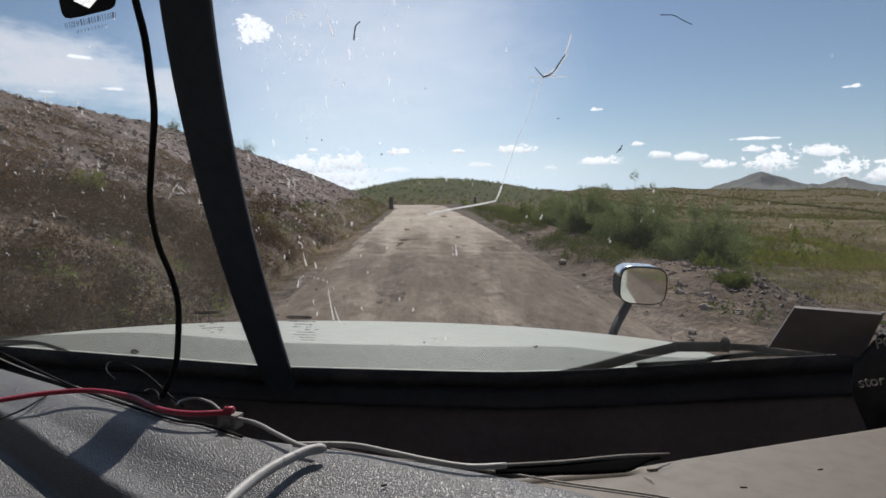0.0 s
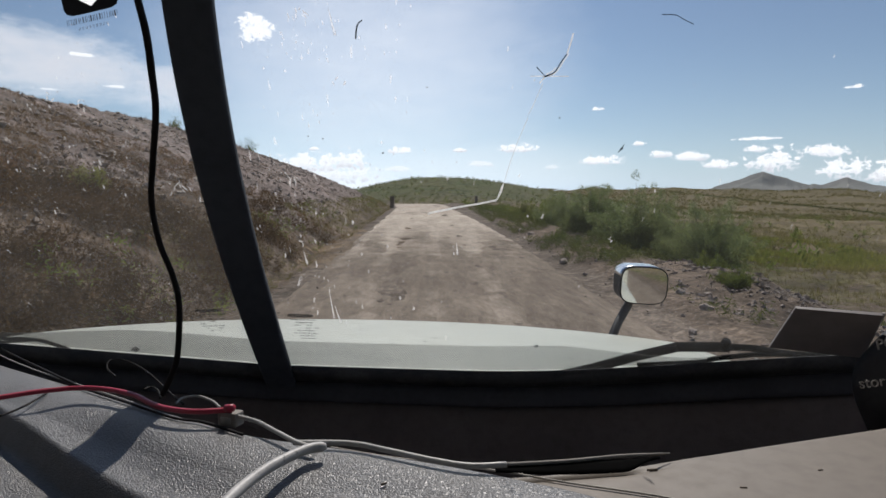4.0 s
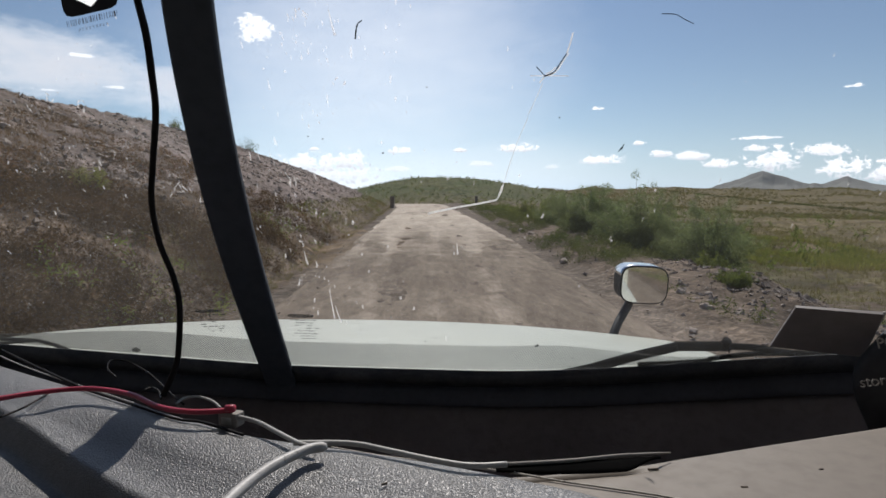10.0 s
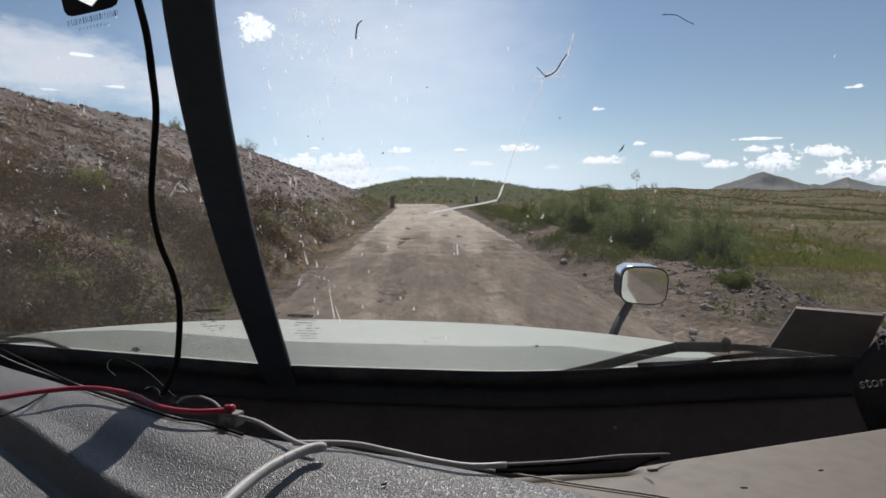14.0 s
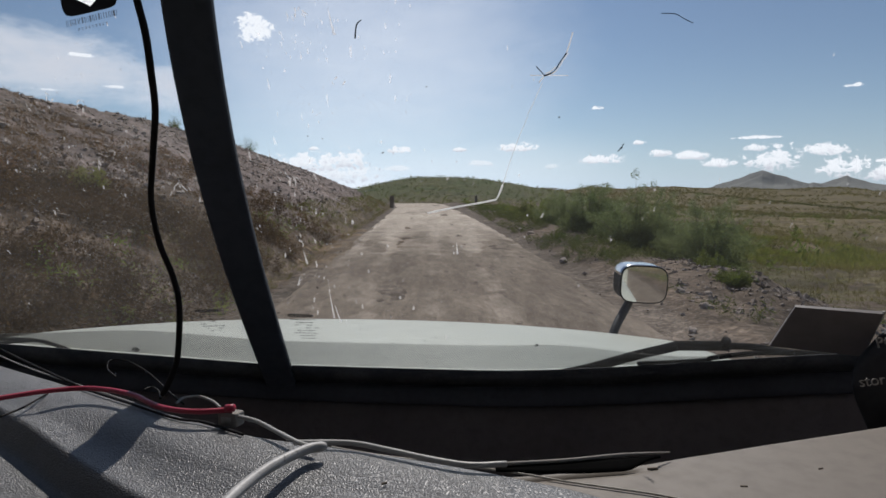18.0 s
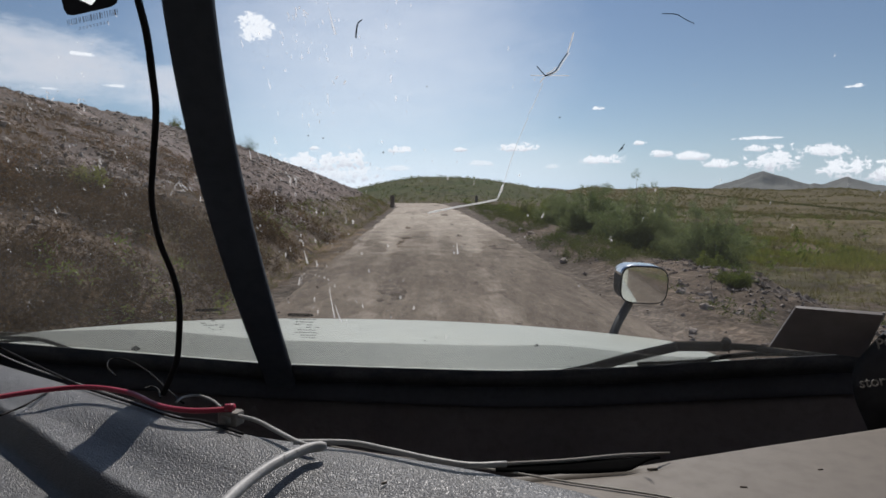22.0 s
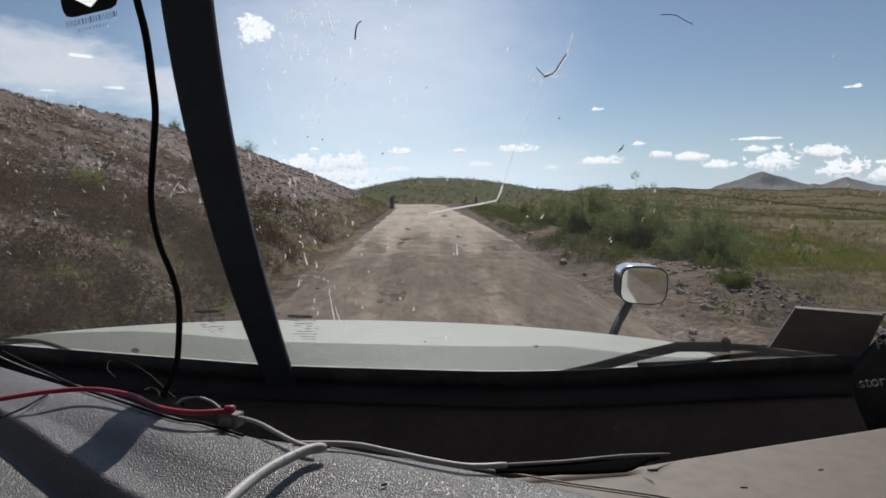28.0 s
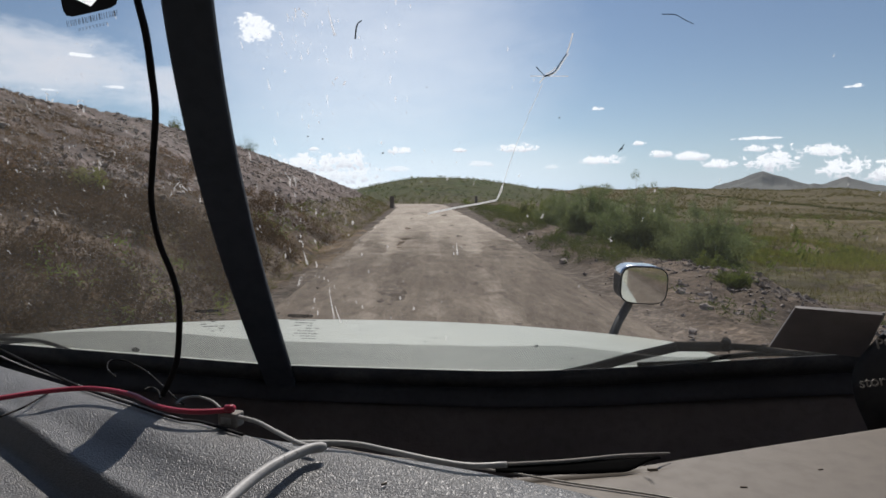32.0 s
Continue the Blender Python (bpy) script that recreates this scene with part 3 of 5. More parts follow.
def land(x, y):
    x, y = np.asarray(x, float), np.asarray(y, float)
    u = x - road_x(y)
    zr = road_z(y)
    near = np.exp(-np.clip(np.hypot(x, y) - 150, 0, None) / 200)
    fine = (bumps(x, y, 1.1, 3, 3) - 0.5) * near
    mid = bumps(x, y, 7.0, 5, 4) - 0.5
    wide = bumps(x, y, 60.0, 7, 4) - 0.5
    # the cut slope on the left: broad and earthy beside the truck, steep rock further back
    rocky = ease(-38, -52, y)
    height = (5.8 - 3.6 * ease(30, 130, y)) * (1 - rocky) + 8.6 * rocky
    height = height + 0.7 * (bumps(y, y * 0, 15.0, 11, 3) - 0.5)
    foot, width = 4.25, 12.0 * (1 - rocky) + 4.2 * rocky
    t = np.clip((-u - foot) / width, 0, 1.0)
    left = height * (t ** 0.9 * (1 - rocky) + ease(0, 1, t) * rocky)
    left = left + (0.5 * fine + 1.3 * mid * (0.35 + 1.4 * rocky)) * ease(0.5, 3.5, -u - foot)
    left = left - 0.14 * ease(3.5, 3.9, -u) * (1 - ease(3.9, 4.8, -u)) + 0.02 * np.clip(-u - foot - width, 0, 140) * (1 - ease(100, 200, np.abs(y)))
    # the shoulder, the bank and the falling plain on the right
    mound = ease(-66, -80, y) * (1 - ease(-128, -142, y)) * 4.6 * ease(5.0, 12.0, u) * (1 - ease(22, 40, u))
    right = 0.10 * ease(3.8, 4.3, u) * (1 - ease(4.5, 5.4, u)) - 1.5 * ease(6.0, 12.0, u) - 0.026 * np.clip(u - 12, 0, 420)
    berm = 0.85 * np.exp(-((u - 6.6) / 1.5) ** 2 - ((y - 13.5) / 3.0) ** 2) + 0.35 * np.exp(-((u - 5.6) / 0.9) ** 2) * ease(16, 24, y) * (1 - ease(40, 55, y))
    right = right + berm * (0.7 + 0.9 * mid + 0.5 * fine)
    right = right + (0.35 * fine + 0.8 * mid) * ease(4.2, 8, u) + 2.2 * wide * ease(15, 80, u) + 5.0 * (bumps(x, y, 95.0, 27, 4) - 0.5) * ease(40, 160, u) + mound * (1 + 0.5 * mid)
    z = zr * np.exp(-np.clip(np.abs(u) - 60, 0, None) / 150) + np.where(u < 0, left, right)
    z = np.where(np.abs(u) < ROAD_HALF + 0.15, zr - 0.06, z)
    # the green hill beyond the crest, and the ridges on the skyline
    z = z * (1 - 0.75 * ease(140, 330, np.hypot(x, y)) * (u < 0))
    z = z + (-0.8 + 2.0 * wide - z) * ease(95, 180, y) * np.exp(-(x / 130) ** 2)
    d = np.hypot((x - 2) / np.where(x < 2, 44, 66), (y - 270) / 60)
    z = z + 11.2 * np.exp(-d * d) + 4.0 * np.exp(-((x - 75) / 80) ** 2 - ((y - 330) / 70) ** 2)
    r, az = np.hypot(x, y), np.degrees(np.arctan2(x, y))
    skyline = np.interp(az, (-60, -7, 0, 8, 13, 15.5, 18, 22.7, 26, 30, 38, 60), (0.9, 0.5, 0.9, 1.0, 0.72, 1.06, 0.88, 1.0, 0.95, 0.78, 0.55, 0.5))
    skyline = skyline + 0.45 * (bumps(az, r * 0, 3.2, 21, 4) - 0.5)
    rim = 2.15 + 1000 * np.tan(np.radians(skyline)) + 16 * (bumps(x, y, 150, 23, 5) - 0.5)
    e = ease(230, 1000, r) ** 1.3
    z = z * (1 - e) + (rim - 9 * ease(1050, 1600, r)) * e

    return z


def reach(lo, hi, step, far, grow):
    mid = list(np.arange(lo, hi + 1e-6, step))
    d, s, a, b = 0, step, [], []
    while d < far:
        s = min(s * grow, 52)
        d += s
        a.append(lo - d), b.append(hi + d)
    return np.array(a[::-1] + mid + b)


def grid_mesh(name, X, Y, Z, mat):
    ny, nx = X.shape
    v = np.stack([X, Y, Z], -1).reshape(-1, 3)
    k = np.arange(ny * nx).reshape(ny, nx)
    f = np.stack([k[:-1, :-1], k[:-1, 1:], k[1:, 1:], k[1:, :-1]], -1).reshape(-1, 4)
    me = bpy.data.meshes.new(name)
    me.from_pydata(v.tolist(), [], f.tolist())
    me.materials.append(mat)
    me.polygons.foreach_set("use_smooth", [True] * len(me.polygons))
    return me


gx, gy = reach(-26, 26, 0.42, 4200, 1.07), reach(-60, 90, 0.5, 4200, 1.06)
gx = np.unique(np.concatenate([gx, [-3.02, -3.3, 3.82, 4.2]]))
GX, GY = np.meshgrid(gx, gy)
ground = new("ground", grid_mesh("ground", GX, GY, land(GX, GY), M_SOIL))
cu = GX - road_x(GY)
cover = np.where(cu < 0, 0.10 + 0.22 * np.exp(-((cu + 4.8) / 1.2) ** 2), (0.16 + 0.34 * ease(4.4, 6.4, cu)) * (1 - 0.7 * ease(12, 34, cu))) + 1.0 * (bumps(GX, GY, 16, 51, 4) - 0.5)
cover = np.where((cu > -4.0) & (cu < 4.2), 0.0, cover) - 0.4 * np.exp(-((cu - 6.6) / 2.0) ** 2 - ((GY - 13) / 4.0) ** 2)
cover = cover + 0.5 * np.exp(-np.hypot((GX + 12) / 130, (GY - 260) / 120) ** 2) - 0.2 * ease(200, 500, np.hypot(GX, GY)) + 0.12 * ease(400, 900, np.hypot(GX, GY))
ground.data.attributes.new("cover", "FLOAT", "POINT").data.foreach_set("value", np.clip(cover, 0, 1).astype(np.float32).ravel())
straw = np.where((cu < -4.2) & (cu > -40), 0.30 - 0.28 * ease(14, 28, GY) + 1.2 * (bumps(GX, GY, 5.0, 53, 4) - 0.5), (0.10 + 1.1 * (bumps(GX, GY, 26, 55, 4) - 0.5)) * (1 - 0.9 * np.exp(-np.hypot((GX + 12) / 130, (GY - 260) / 120) ** 2)))
# painted haze grows with distance, from 1300 to 2200 m
far_haze = 0.78 * ease(1300, 2200, np.hypot(GX, GY))
dust = 0.85 * (1 - np.where(cu > 0, ease(3.4, 4.5, cu), ease(3.35, 3.9, -cu)))
far = np.hypot(GX, GY)
hill = 0.85 * np.exp(-np.hypot((GX + 12) / 150, (GY - 270) / 100) ** 2) + 0.26 * ease(300, 650, far) * (1 - ease(1200, 1800, far))
plain = np.where(cu > 0, 0.8 * ease(9, 26, cu), 0.0) * (1 - np.exp(-np.hypot((GX - 2) / 90, (GY - 265) / 100) ** 2))
scree = np.where(cu < 0, 0.42 * ease(6.5, 9.5, -cu) + 0.60 * ease(12, 26, GY) * ease(4.2, 5.6, -cu) + 0.5 * (bumps(GX, GY, 3.5, 57, 4) - 0.5), 0.0) * (1 - 0.45 * ease(11, 14, -cu)) * (far < 140)
for key, val in (("scree", scree), ("plain", plain), ("straw", straw), ("far_haze", far_haze), ("dust", dust), ("hill", hill)):
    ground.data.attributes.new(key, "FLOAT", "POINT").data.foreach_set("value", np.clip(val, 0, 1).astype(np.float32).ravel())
# the range on the skyline: a ragged crest with spurs running down from it
ma, mr = np.meshgrid(np.radians(np.arange(12, 52, 0.07)), np.linspace(2300, 3600, 46))
mx, my, md = mr * np.sin(ma), mr * np.cos(ma), np.degrees(ma)
crest = np.zeros_like(ma) - 30
for a, high, half in ((29.2, 138, 9.0), (28.1, 113, 8.0), (30.6, 110, 8.0), (35.1, 104, 8.0), (32.8, 76, 10.0), (26.2, 72, 9.0), (24.0, 52, 8.0), (21.5, 40, 6.0), (38.5, 66, 8.0), (45.0, 72, 7.0)):
    crest = np.maximum(crest, high - (high + 30) * np.abs((md - a) / half) ** 0.9)
spur = 1 - 2 * np.abs(bumps(mx, my, 260, 83, 5) - 0.5)
rise = 1 - np.abs((mr - 3150) / np.where(mr < 3150, 850, 450)) ** 0.8
mz = -34 + (crest + 34 + 15 * (bumps(md, md * 0, 0.6, 81, 4) - 0.5)) * np.clip(rise, 0, 1) * (0.62 + 0.38 * np.where(np.abs(mr - 3150) < 40, 1, spur)) - 18 * (rise < 0.02)
# its colour carries the distance haze, as there is no air volume
far_range = new("backdrop_mountains", grid_mesh("backdrop_mountains", mx, my, mz, M_HAZY_RANGE))
tagged(far_range, "mountain range on the skyline, distance haze put into its grey colour", "mountain", kind="structure")
tagged(ground, "dry brown stony ground with scattered scrub", "ground", kind="structure")

rl = np.concatenate([np.arange(-140, -20, 1.0), np.arange(-20, 4, 0.3), np.arange(4, 30, 0.1), np.arange(30, 90, 0.25), np.arange(90, 180, 1.0)])
rw = np.linspace(-1, 1, 81)
RW, RL = np.meshgrid(rw, rl)
edge = 0.22 * (bumps(RL, np.sign(RW) * 9.0, 2.4, 31, 4) - 0.5)
narrow = 0.4 * ease(26, 58, RL)
RX = road_x(RL) - narrow + RW * (ROAD_HALF - narrow + edge * np.abs(RW) ** 3)
worn = bumps(RX * 1.6, RL * 0.7, 2.2, 33, 4)
rut = -0.03 * (np.exp(-((RX - road_x(RL) - 1.1) / 0.35) ** 2) + np.exp(-((RX - road_x(RL) + 1.3) / 0.35) ** 2))
wash = bumps(RX * 1.3, RL * 0.38, 1.0, 37, 5)
pot = -0.03 * ease(0.60, 0.70, worn) - 0.03 * ease(0.58, 0.68, wash)
RZ = road_z(RL) + rut + pot + 0.03 * (bumps(RX, RL, 0.9, 35, 3) - 0.5) - 0.10 * np.abs(RW) ** 12
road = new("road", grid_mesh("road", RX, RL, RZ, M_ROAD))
ru = RX - road_x(RL)
# paler along the wheel tracks, and all over from 12 to 42 m ahead
paleness = sum(np.exp(-((ru - c + 0.25 * np.sin(RL / 9 + c)) / w) ** 2) * a for c, w, a in ((-1.6, 0.45, 0.42), (0.1, 0.3, 0.3), (1.2, 0.5, 0.5), (-2.9, 0.3, 0.25), (2.9, 0.2, 0.3)))
paleness = paleness + 1.25 * ease(12, 42, RL) + 0.55 * (bumps(ru * 1.6, RL * 0.06, 1.0, 61, 4) - 0.5) - 0.15 - 1.1 * ease(0.52, 0.66, wash) * (1 - ease(13, 32, RL)) + 0.5 * (bumps(RX, RL, 0.5, 39, 3) - 0.5)
road.data.attributes.new("cover", "FLOAT", "POINT").data.foreach_set("value", np.clip(paleness, 0, 1).astype(np.float32).ravel())
damp = 0.5 * ease(0.50, 0.66, wash) + 1.3 * (bumps(ru * 1.1, RL * 0.22, 0.9, 63, 5, 0.62) - 0.5) + 0.35 * ease(1.8, 3.6, ru) + 0.2 * ease(-2.2, -3.6, ru) - 1.0 * ease(13, 36, RL)
road.data.attributes.new("damp", "FLOAT", "POINT").data.foreach_set("value", np.clip(damp, 0, 0.8).astype(np.float32).ravel())
tagged(road, "dusty worn road surface with ruts and broken patches", "road", kind="structure")


# ---- scatter: stones, grass, scrub ----
def scatter_mesh(name, tris, mat):
    """tris: an array of triangles, n x 3 x 3."""
    v = tris.reshape(-1, 3)
    me = bpy.data.meshes.new(name)
    n = len(v)
    me.vertices.add(n)
    me.vertices.foreach_set("co", v.astype(np.float32).ravel())
    me.loops.add(n)
    me.loops.foreach_set("vertex_index", np.arange(n, dtype=np.int32))
    me.polygons.add(n // 3)
    me.polygons.foreach_set("loop_start", np.arange(0, n, 3, dtype=np.int32))
    me.update(calc_edges=True)
    me.materials.append(mat)
    return me


def tufts(px, py, size, blades, rng, lean=0.5, thin=0.05):
    """Upright blades round each place."""
    n = len(px)
    pz = land(px, py)
    a = rng.rand(n, blades) * 2 * np.pi
    s = size[:, None] * (0.5 + 0.7 * rng.rand(n, blades))
    off = size[:, None] * 0.35 * rng.rand(n, blades)
    bx, by = px[:, None] + off * np.cos(a), py[:, None] + off * np.sin(a)
    bz = np.repeat(pz[:, None], blades, 1) - 0.03
    w = s * thin * (0.7 + 0.6 * rng.rand(n, blades))
    out = lean * s * rng.rand(n, blades)
    tip = np.stack([bx + out * np.cos(a), by + out * np.sin(a), bz + s], -1)
    b1 = np.stack([bx - w * np.sin(a), by + w * np.cos(a), bz], -1)
    b2 = np.stack([bx + w * np.sin(a), by - w * np.cos(a), bz], -1)
    return np.stack([b1, b2, tip], 2).reshape(-1, 3, 3)


def leaf_balls(cx, cy, cz, rad, leaves, rng, leaf=0.12, flat=0.8):
    """Loose heaps of small leaves, thinner outwards, with an uneven outline."""
    n = len(cx)
    d = rng.normal(size=(n, leaves, 3))
    d /= np.linalg.norm(d, axis=2, keepdims=True)
    lobes = 0.75 + 0.35 * np.sin(3 * d[..., 0] + rng.rand(n, 1) * 6) * np.sin(2.5 * d[..., 1] + rng.rand(n, 1) * 6)
    r = rad[:, None] * (0.35 + 0.65 * rng.rand(n, leaves) ** 0.6) * lobes
    c = np.stack([cx, cy, cz], -1)[:, None, :] + d * r[..., None] * np.array([1, 1, flat])
    c[..., 2] = np.maximum(c[..., 2], (cz - rad * flat * 0.9)[:, None])
    e1 = rng.normal(size=(n, leaves, 3))
    e1 /= np.linalg.norm(e1, axis=2, keepdims=True)
    e2 = np.cross(e1, rng.normal(size=(n, leaves, 3)))
    e2 /= np.linalg.norm(e2, axis=2, keepdims=True) + 1e-9
    s = (leaf * rad)[:, None, None] * (0.6 + 0.8 * rng.rand(n, leaves, 1))
    return np.stack([c - e1 * s, c + e1 * s * 0.8 + e2 * s * 0.25, c + e2 * s * 0.55], 2).reshape(-1, 3, 3)


def shards(px, py, size, rng, sink=0.3):
    """Broken stones: squashed eight-sided lumps, each of its own shape."""
    n = len(px)
    pz = land(px, py)
    base = np.array([(1, 0, 0), (0, 1, 0), (-1, 0, 0), (0, -1, 0), (0, 0, 1), (0, 0, -1)], float)
    faces = np.array([(0, 1, 4), (1, 2, 4), (2, 3, 4), (3, 0, 4), (1, 0, 5), (2, 1, 5), (3, 2, 5), (0, 3, 5)])
    v = base[None] + rng.uniform(-0.45, 0.45, (n, 6, 3))
    v = v * np.stack([0.6 + 0.5 * rng.rand(n), 0.6 + 0.5 * rng.rand(n), 0.35 + 0.4 * rng.rand(n)], -1)[:, None, :] * size[:, None, None]
    a = rng.rand(n) * 6.28
    ca, sa = np.cos(a)[:, None], np.sin(a)[:, None]
    v = np.stack([v[..., 0] * ca - v[..., 1] * sa, v[..., 0] * sa + v[..., 1] * ca, v[..., 2]], -1)
    v += np.stack([px, py, pz + size * (0.45 - sink)], -1)[:, None, :]
    return v[:, faces].reshape(-1, 3, 3)


def stuff(name, tris, mat, label, category):
    return tagged(new(name, scatter_mesh(name, tris, mat)), label, category, kind="stuff")


rng = np.random.RandomState(5)


def band(n, y0, y1, u0, u1, power=1.0):
    y = y0 + (y1 - y0) * rng.rand(n) ** power
    u = u0 + (u1 - u0) * rng.rand(n)
    return u + road_x(y), y


def off_berm(x, y):
    """Away from the bare dirt berm on the shoulder."""
    return ((x - 7.0) / 2.3) ** 2 + ((y - 13.0) / 5.0) ** 2 > 1


def patchy(x, y, size, seed, keep):
    return bumps(x, y, size, seed, 3) > keep


# left slope
x, y = band(27000, -6, 110, -24, -6.2, 1.5)
stuff("slope_gravel", shards(x, y, 0.025 + 0.15 * rng.rand(len(x)) ** 4, rng), M_STONE, "pale broken stones strewn over the slope", "gravel")
x, y = band(1000, 3, 60, -17, -4.8, 1.3)
stuff("slope_clods", shards(x, y, 0.05 + 0.17 * rng.rand(len(x)) ** 3, rng, 0.42), M_VERGE, "brown clods and broken rocks lying on the slope", "rubble")
x, y = band(46000, -8, 48, -24, -4.4, 1.2)
k = patchy(x, y, 5.0, 53, 0.54) & (rng.rand(len(x)) > 0.7 * ease(14, 30, y))
x, y = x[k], y[k]
stuff("dry_grass", tufts(x, y, 0.07 + 0.15 * rng.rand(len(x)), 9, rng, 0.9, 0.022), M_DRY, "straw-coloured dry grass on the slope", "grass")
x, y = band(1900, -10, 26, -11.0, -4.3, 1.2)
k = patchy(x, y, 6.0, 43, 0.5) | (rng.rand(len(x)) < 0.15)
x, y = x[k], y[k]
s = 0.08 + 0.34 * rng.rand(len(x)) ** 2
stuff("slope_scrub", leaf_balls(x, y, land(x, y) + s * 0.6, s, 46, rng, 0.185), M_RUSSET, "low russet scrub on the stony slope", "scrub")
x, y = band(5200, 12, 70, -6.4, -3.7, 1.2)
k = patchy(x, y, 4.0, 45, 0.42)
x, y = x[k], y[k]
stuff("verge_grass", tufts(x, y, 0.06 + 0.16 * rng.rand(len(x)), 14, rng, 0.9, 0.025), M_OLIVE, "green grass along the foot of the slope", "grass")
# right plain
x, y = band(3600, -10, 90, 3.4, 7.6, 1.2)
stuff("shoulder_gravel", shards(x, y, 0.015 + 0.07 * rng.rand(len(x)) ** 4, rng, 0.42), M_VERGE, "broken stones on the road shoulder", "gravel")
x, y = band(12000, 12, 80, 5.0, 24, 1.3)
k = patchy(x, y, 9.0, 47, 0.53) & off_berm(x, y)
x, y = x[k], y[k]
stuff("plain_grass", tufts(x, y, 0.14 + 0.3 * rng.rand(len(x)), 9, rng, 0.7, 0.03), M_GREEN, "fresh green grass on the plain", "grass")
x, y = band(11000, 34, 420, 8, 320, 1.4)
k = patchy(x, y, 22.0, 49, 0.44)
x, y = x[k], y[k]
s = 0.22 + 0.5 * rng.rand(len(x)) ** 2
stuff("plain_scrub", leaf_balls(x, y, land(x, y) + s * 0.55, s, 26, rng, 0.30), M_OLIVE, "low olive desert scrub on the plain", "scrub")
x, y = band(24000, 12, 70, 8.5, 34, 1.2)
k = patchy(x, y, 7.0, 99, 0.49) & off_berm(x, y)
x, y = x[k], y[k]
stuff("weed_cover", tufts(x, y, 0.10 + 0.22 * rng.rand(len(x)) ** 1.5, 8, rng, 1.1, 0.035), M_OLIVE, "olive weeds and grass over the low ground", "grass")
n = 5500
a, r = rng.rand(n) * 6.283, rng.rand(n) ** 0.6
x, y = 20.5 + 7.5 * r * np.cos(a), 38 + 11 * r * np.sin(a)
k = patchy(x, y, 8.0, 95, 0.46)
x, y = x[k], y[k]
stuff("fresh_grass", tufts(x, y, 0.16 + 0.26 * rng.rand(len(x)), 9, rng, 0.8, 0.05), M_FRESH, "bright yellow-green grass in a damp hollow", "grass")
x, y = band(3200, 25, 420, 5.6, 260, 1.5)
s = 0.35 + 0.6 * rng.rand(len(x)) ** 2
stuff("plain_shrubs", leaf_balls(x, y, land(x, y) + s * 0.55, s, 34, rng, 0.27), M_GREEN, "dark green shrubs dotted over the plain", "scrub")
n = 9000
x, y = -160 + 420 * rng.rand(n), 110 + 330 * rng.rand(n)
k = np.abs(x - road_x(y)) > 6
x, y = x[k], y[k]
s = 0.4 + 0.7 * rng.rand(len(x)) ** 2
stuff("hill_scrub", leaf_balls(x, y, land(x, y) + s * 0.5, s, 20, rng, 0.34), M_HILL, "green scrub covering the far hill", "scrub")
# shrubs added to draw the dark line that crosses the plain
a = radians(21) + radians(24) * rng.rand(1500)
target = 0.75 - 0.115 * (np.degrees(a) - 21) + 0.02 * rng.normal(size=1500)
reach_r = np.linspace(200, 900, 141)
AA, RR = np.meshgrid(a, reach_r, indexing="ij")
seen = np.degrees(np.arctan2(land(RR * np.sin(AA), RR * np.cos(AA)) - EYE, RR))
r = reach_r[np.argmax(seen > target[:, None], axis=1)]
x, y = r * np.sin(a), r * np.cos(a)
s = 0.7 + 0.9 * rng.rand(len(x))
stuff("shrub_line", leaf_balls(x, y, land(x, y) + s * 0.5, s, 26, rng, 0.28), M_HILL, "row of added shrubs drawing a dark line over the plain", "scrub")
n = 15000
a, r = radians(6) + radians(40) * rng.rand(n), 300 + 720 * rng.rand(n) ** 1.2
x, y = r * np.sin(a), r * np.cos(a)
k = patchy(x, y, 60.0, 97, 0.42)
x, y = x[k], y[k]
s = (0.6 + 0.9 * rng.rand(len(x)) ** 2) * (0.7 + r[k] / 900)
stuff("far_scrub", leaf_balls(x, y, land(x, y) + s * 0.3, s, 14, rng, 0.5), M_OLIVE, "olive scrub dotted over the far rolling plain", "scrub")
x, y = band(330, -10, 60, -6.2, -4.0, 1.0)
k = patchy(x, y, 5.0, 63, 0.5)
x, y = x[k], y[k]
s = 0.10 + 0.30 * rng.rand(len(x)) ** 2
stuff("verge_scrub", leaf_balls(x, y, land(x, y) + s * 0.6, s, 56, rng, 0.165), M_GREEN, "green weeds at the foot of the slope", "scrub")
x, y = band(1500, 3, 60, -3.4, 3.4, 1.2)
k = np.abs(x - road_x(y)) > 2.2 + 1.1 * rng.rand(len(x))
x, y = x[k], y[k]
s = 0.012 + 0.03 * rng.rand(len(x)) ** 2
tri = shards(x, y, s, rng, 0.3)
tri[..., 2] += 0.05
stuff("road_gravel", tri, M_VERGE, "loose gravel along the edges of the road", "gravel")
x, y = band(4400, 5, 75, 6.0, 75, 1.3)
k = patchy(x, y, 6.0, 67, 0.48) & off_berm(x, y)
x, y = x[k], y[k]
s = 0.10 + 0.34 * rng.rand(len(x)) ** 2
stuff("near_scrub", leaf_balls(x, y, land(x, y) + s * 0.55, s, 64, rng, 0.115), M_OLIVE, "low olive scrub beside the road", "scrub")
x, y = band(26000, 1, 28, -15, -3.9, 1.1)
k = patchy(x, y, 3.0, 71, 0.54)
x, y = x[k], y[k]
stuff("near_dry_grass", tufts(x, y, 0.06 + 0.17 * rng.rand(len(x)), 8, rng, 1.0, 0.02), M_DRY, "ochre dry grass at the foot of the slope", "grass")
x, y = band(1100, 1, 30, -10, -4.2, 1.1)
k = patchy(x, y, 3.0, 73, 0.5)
x, y = x[k], y[k]
s = 0.07 + 0.32 * rng.rand(len(x)) ** 2
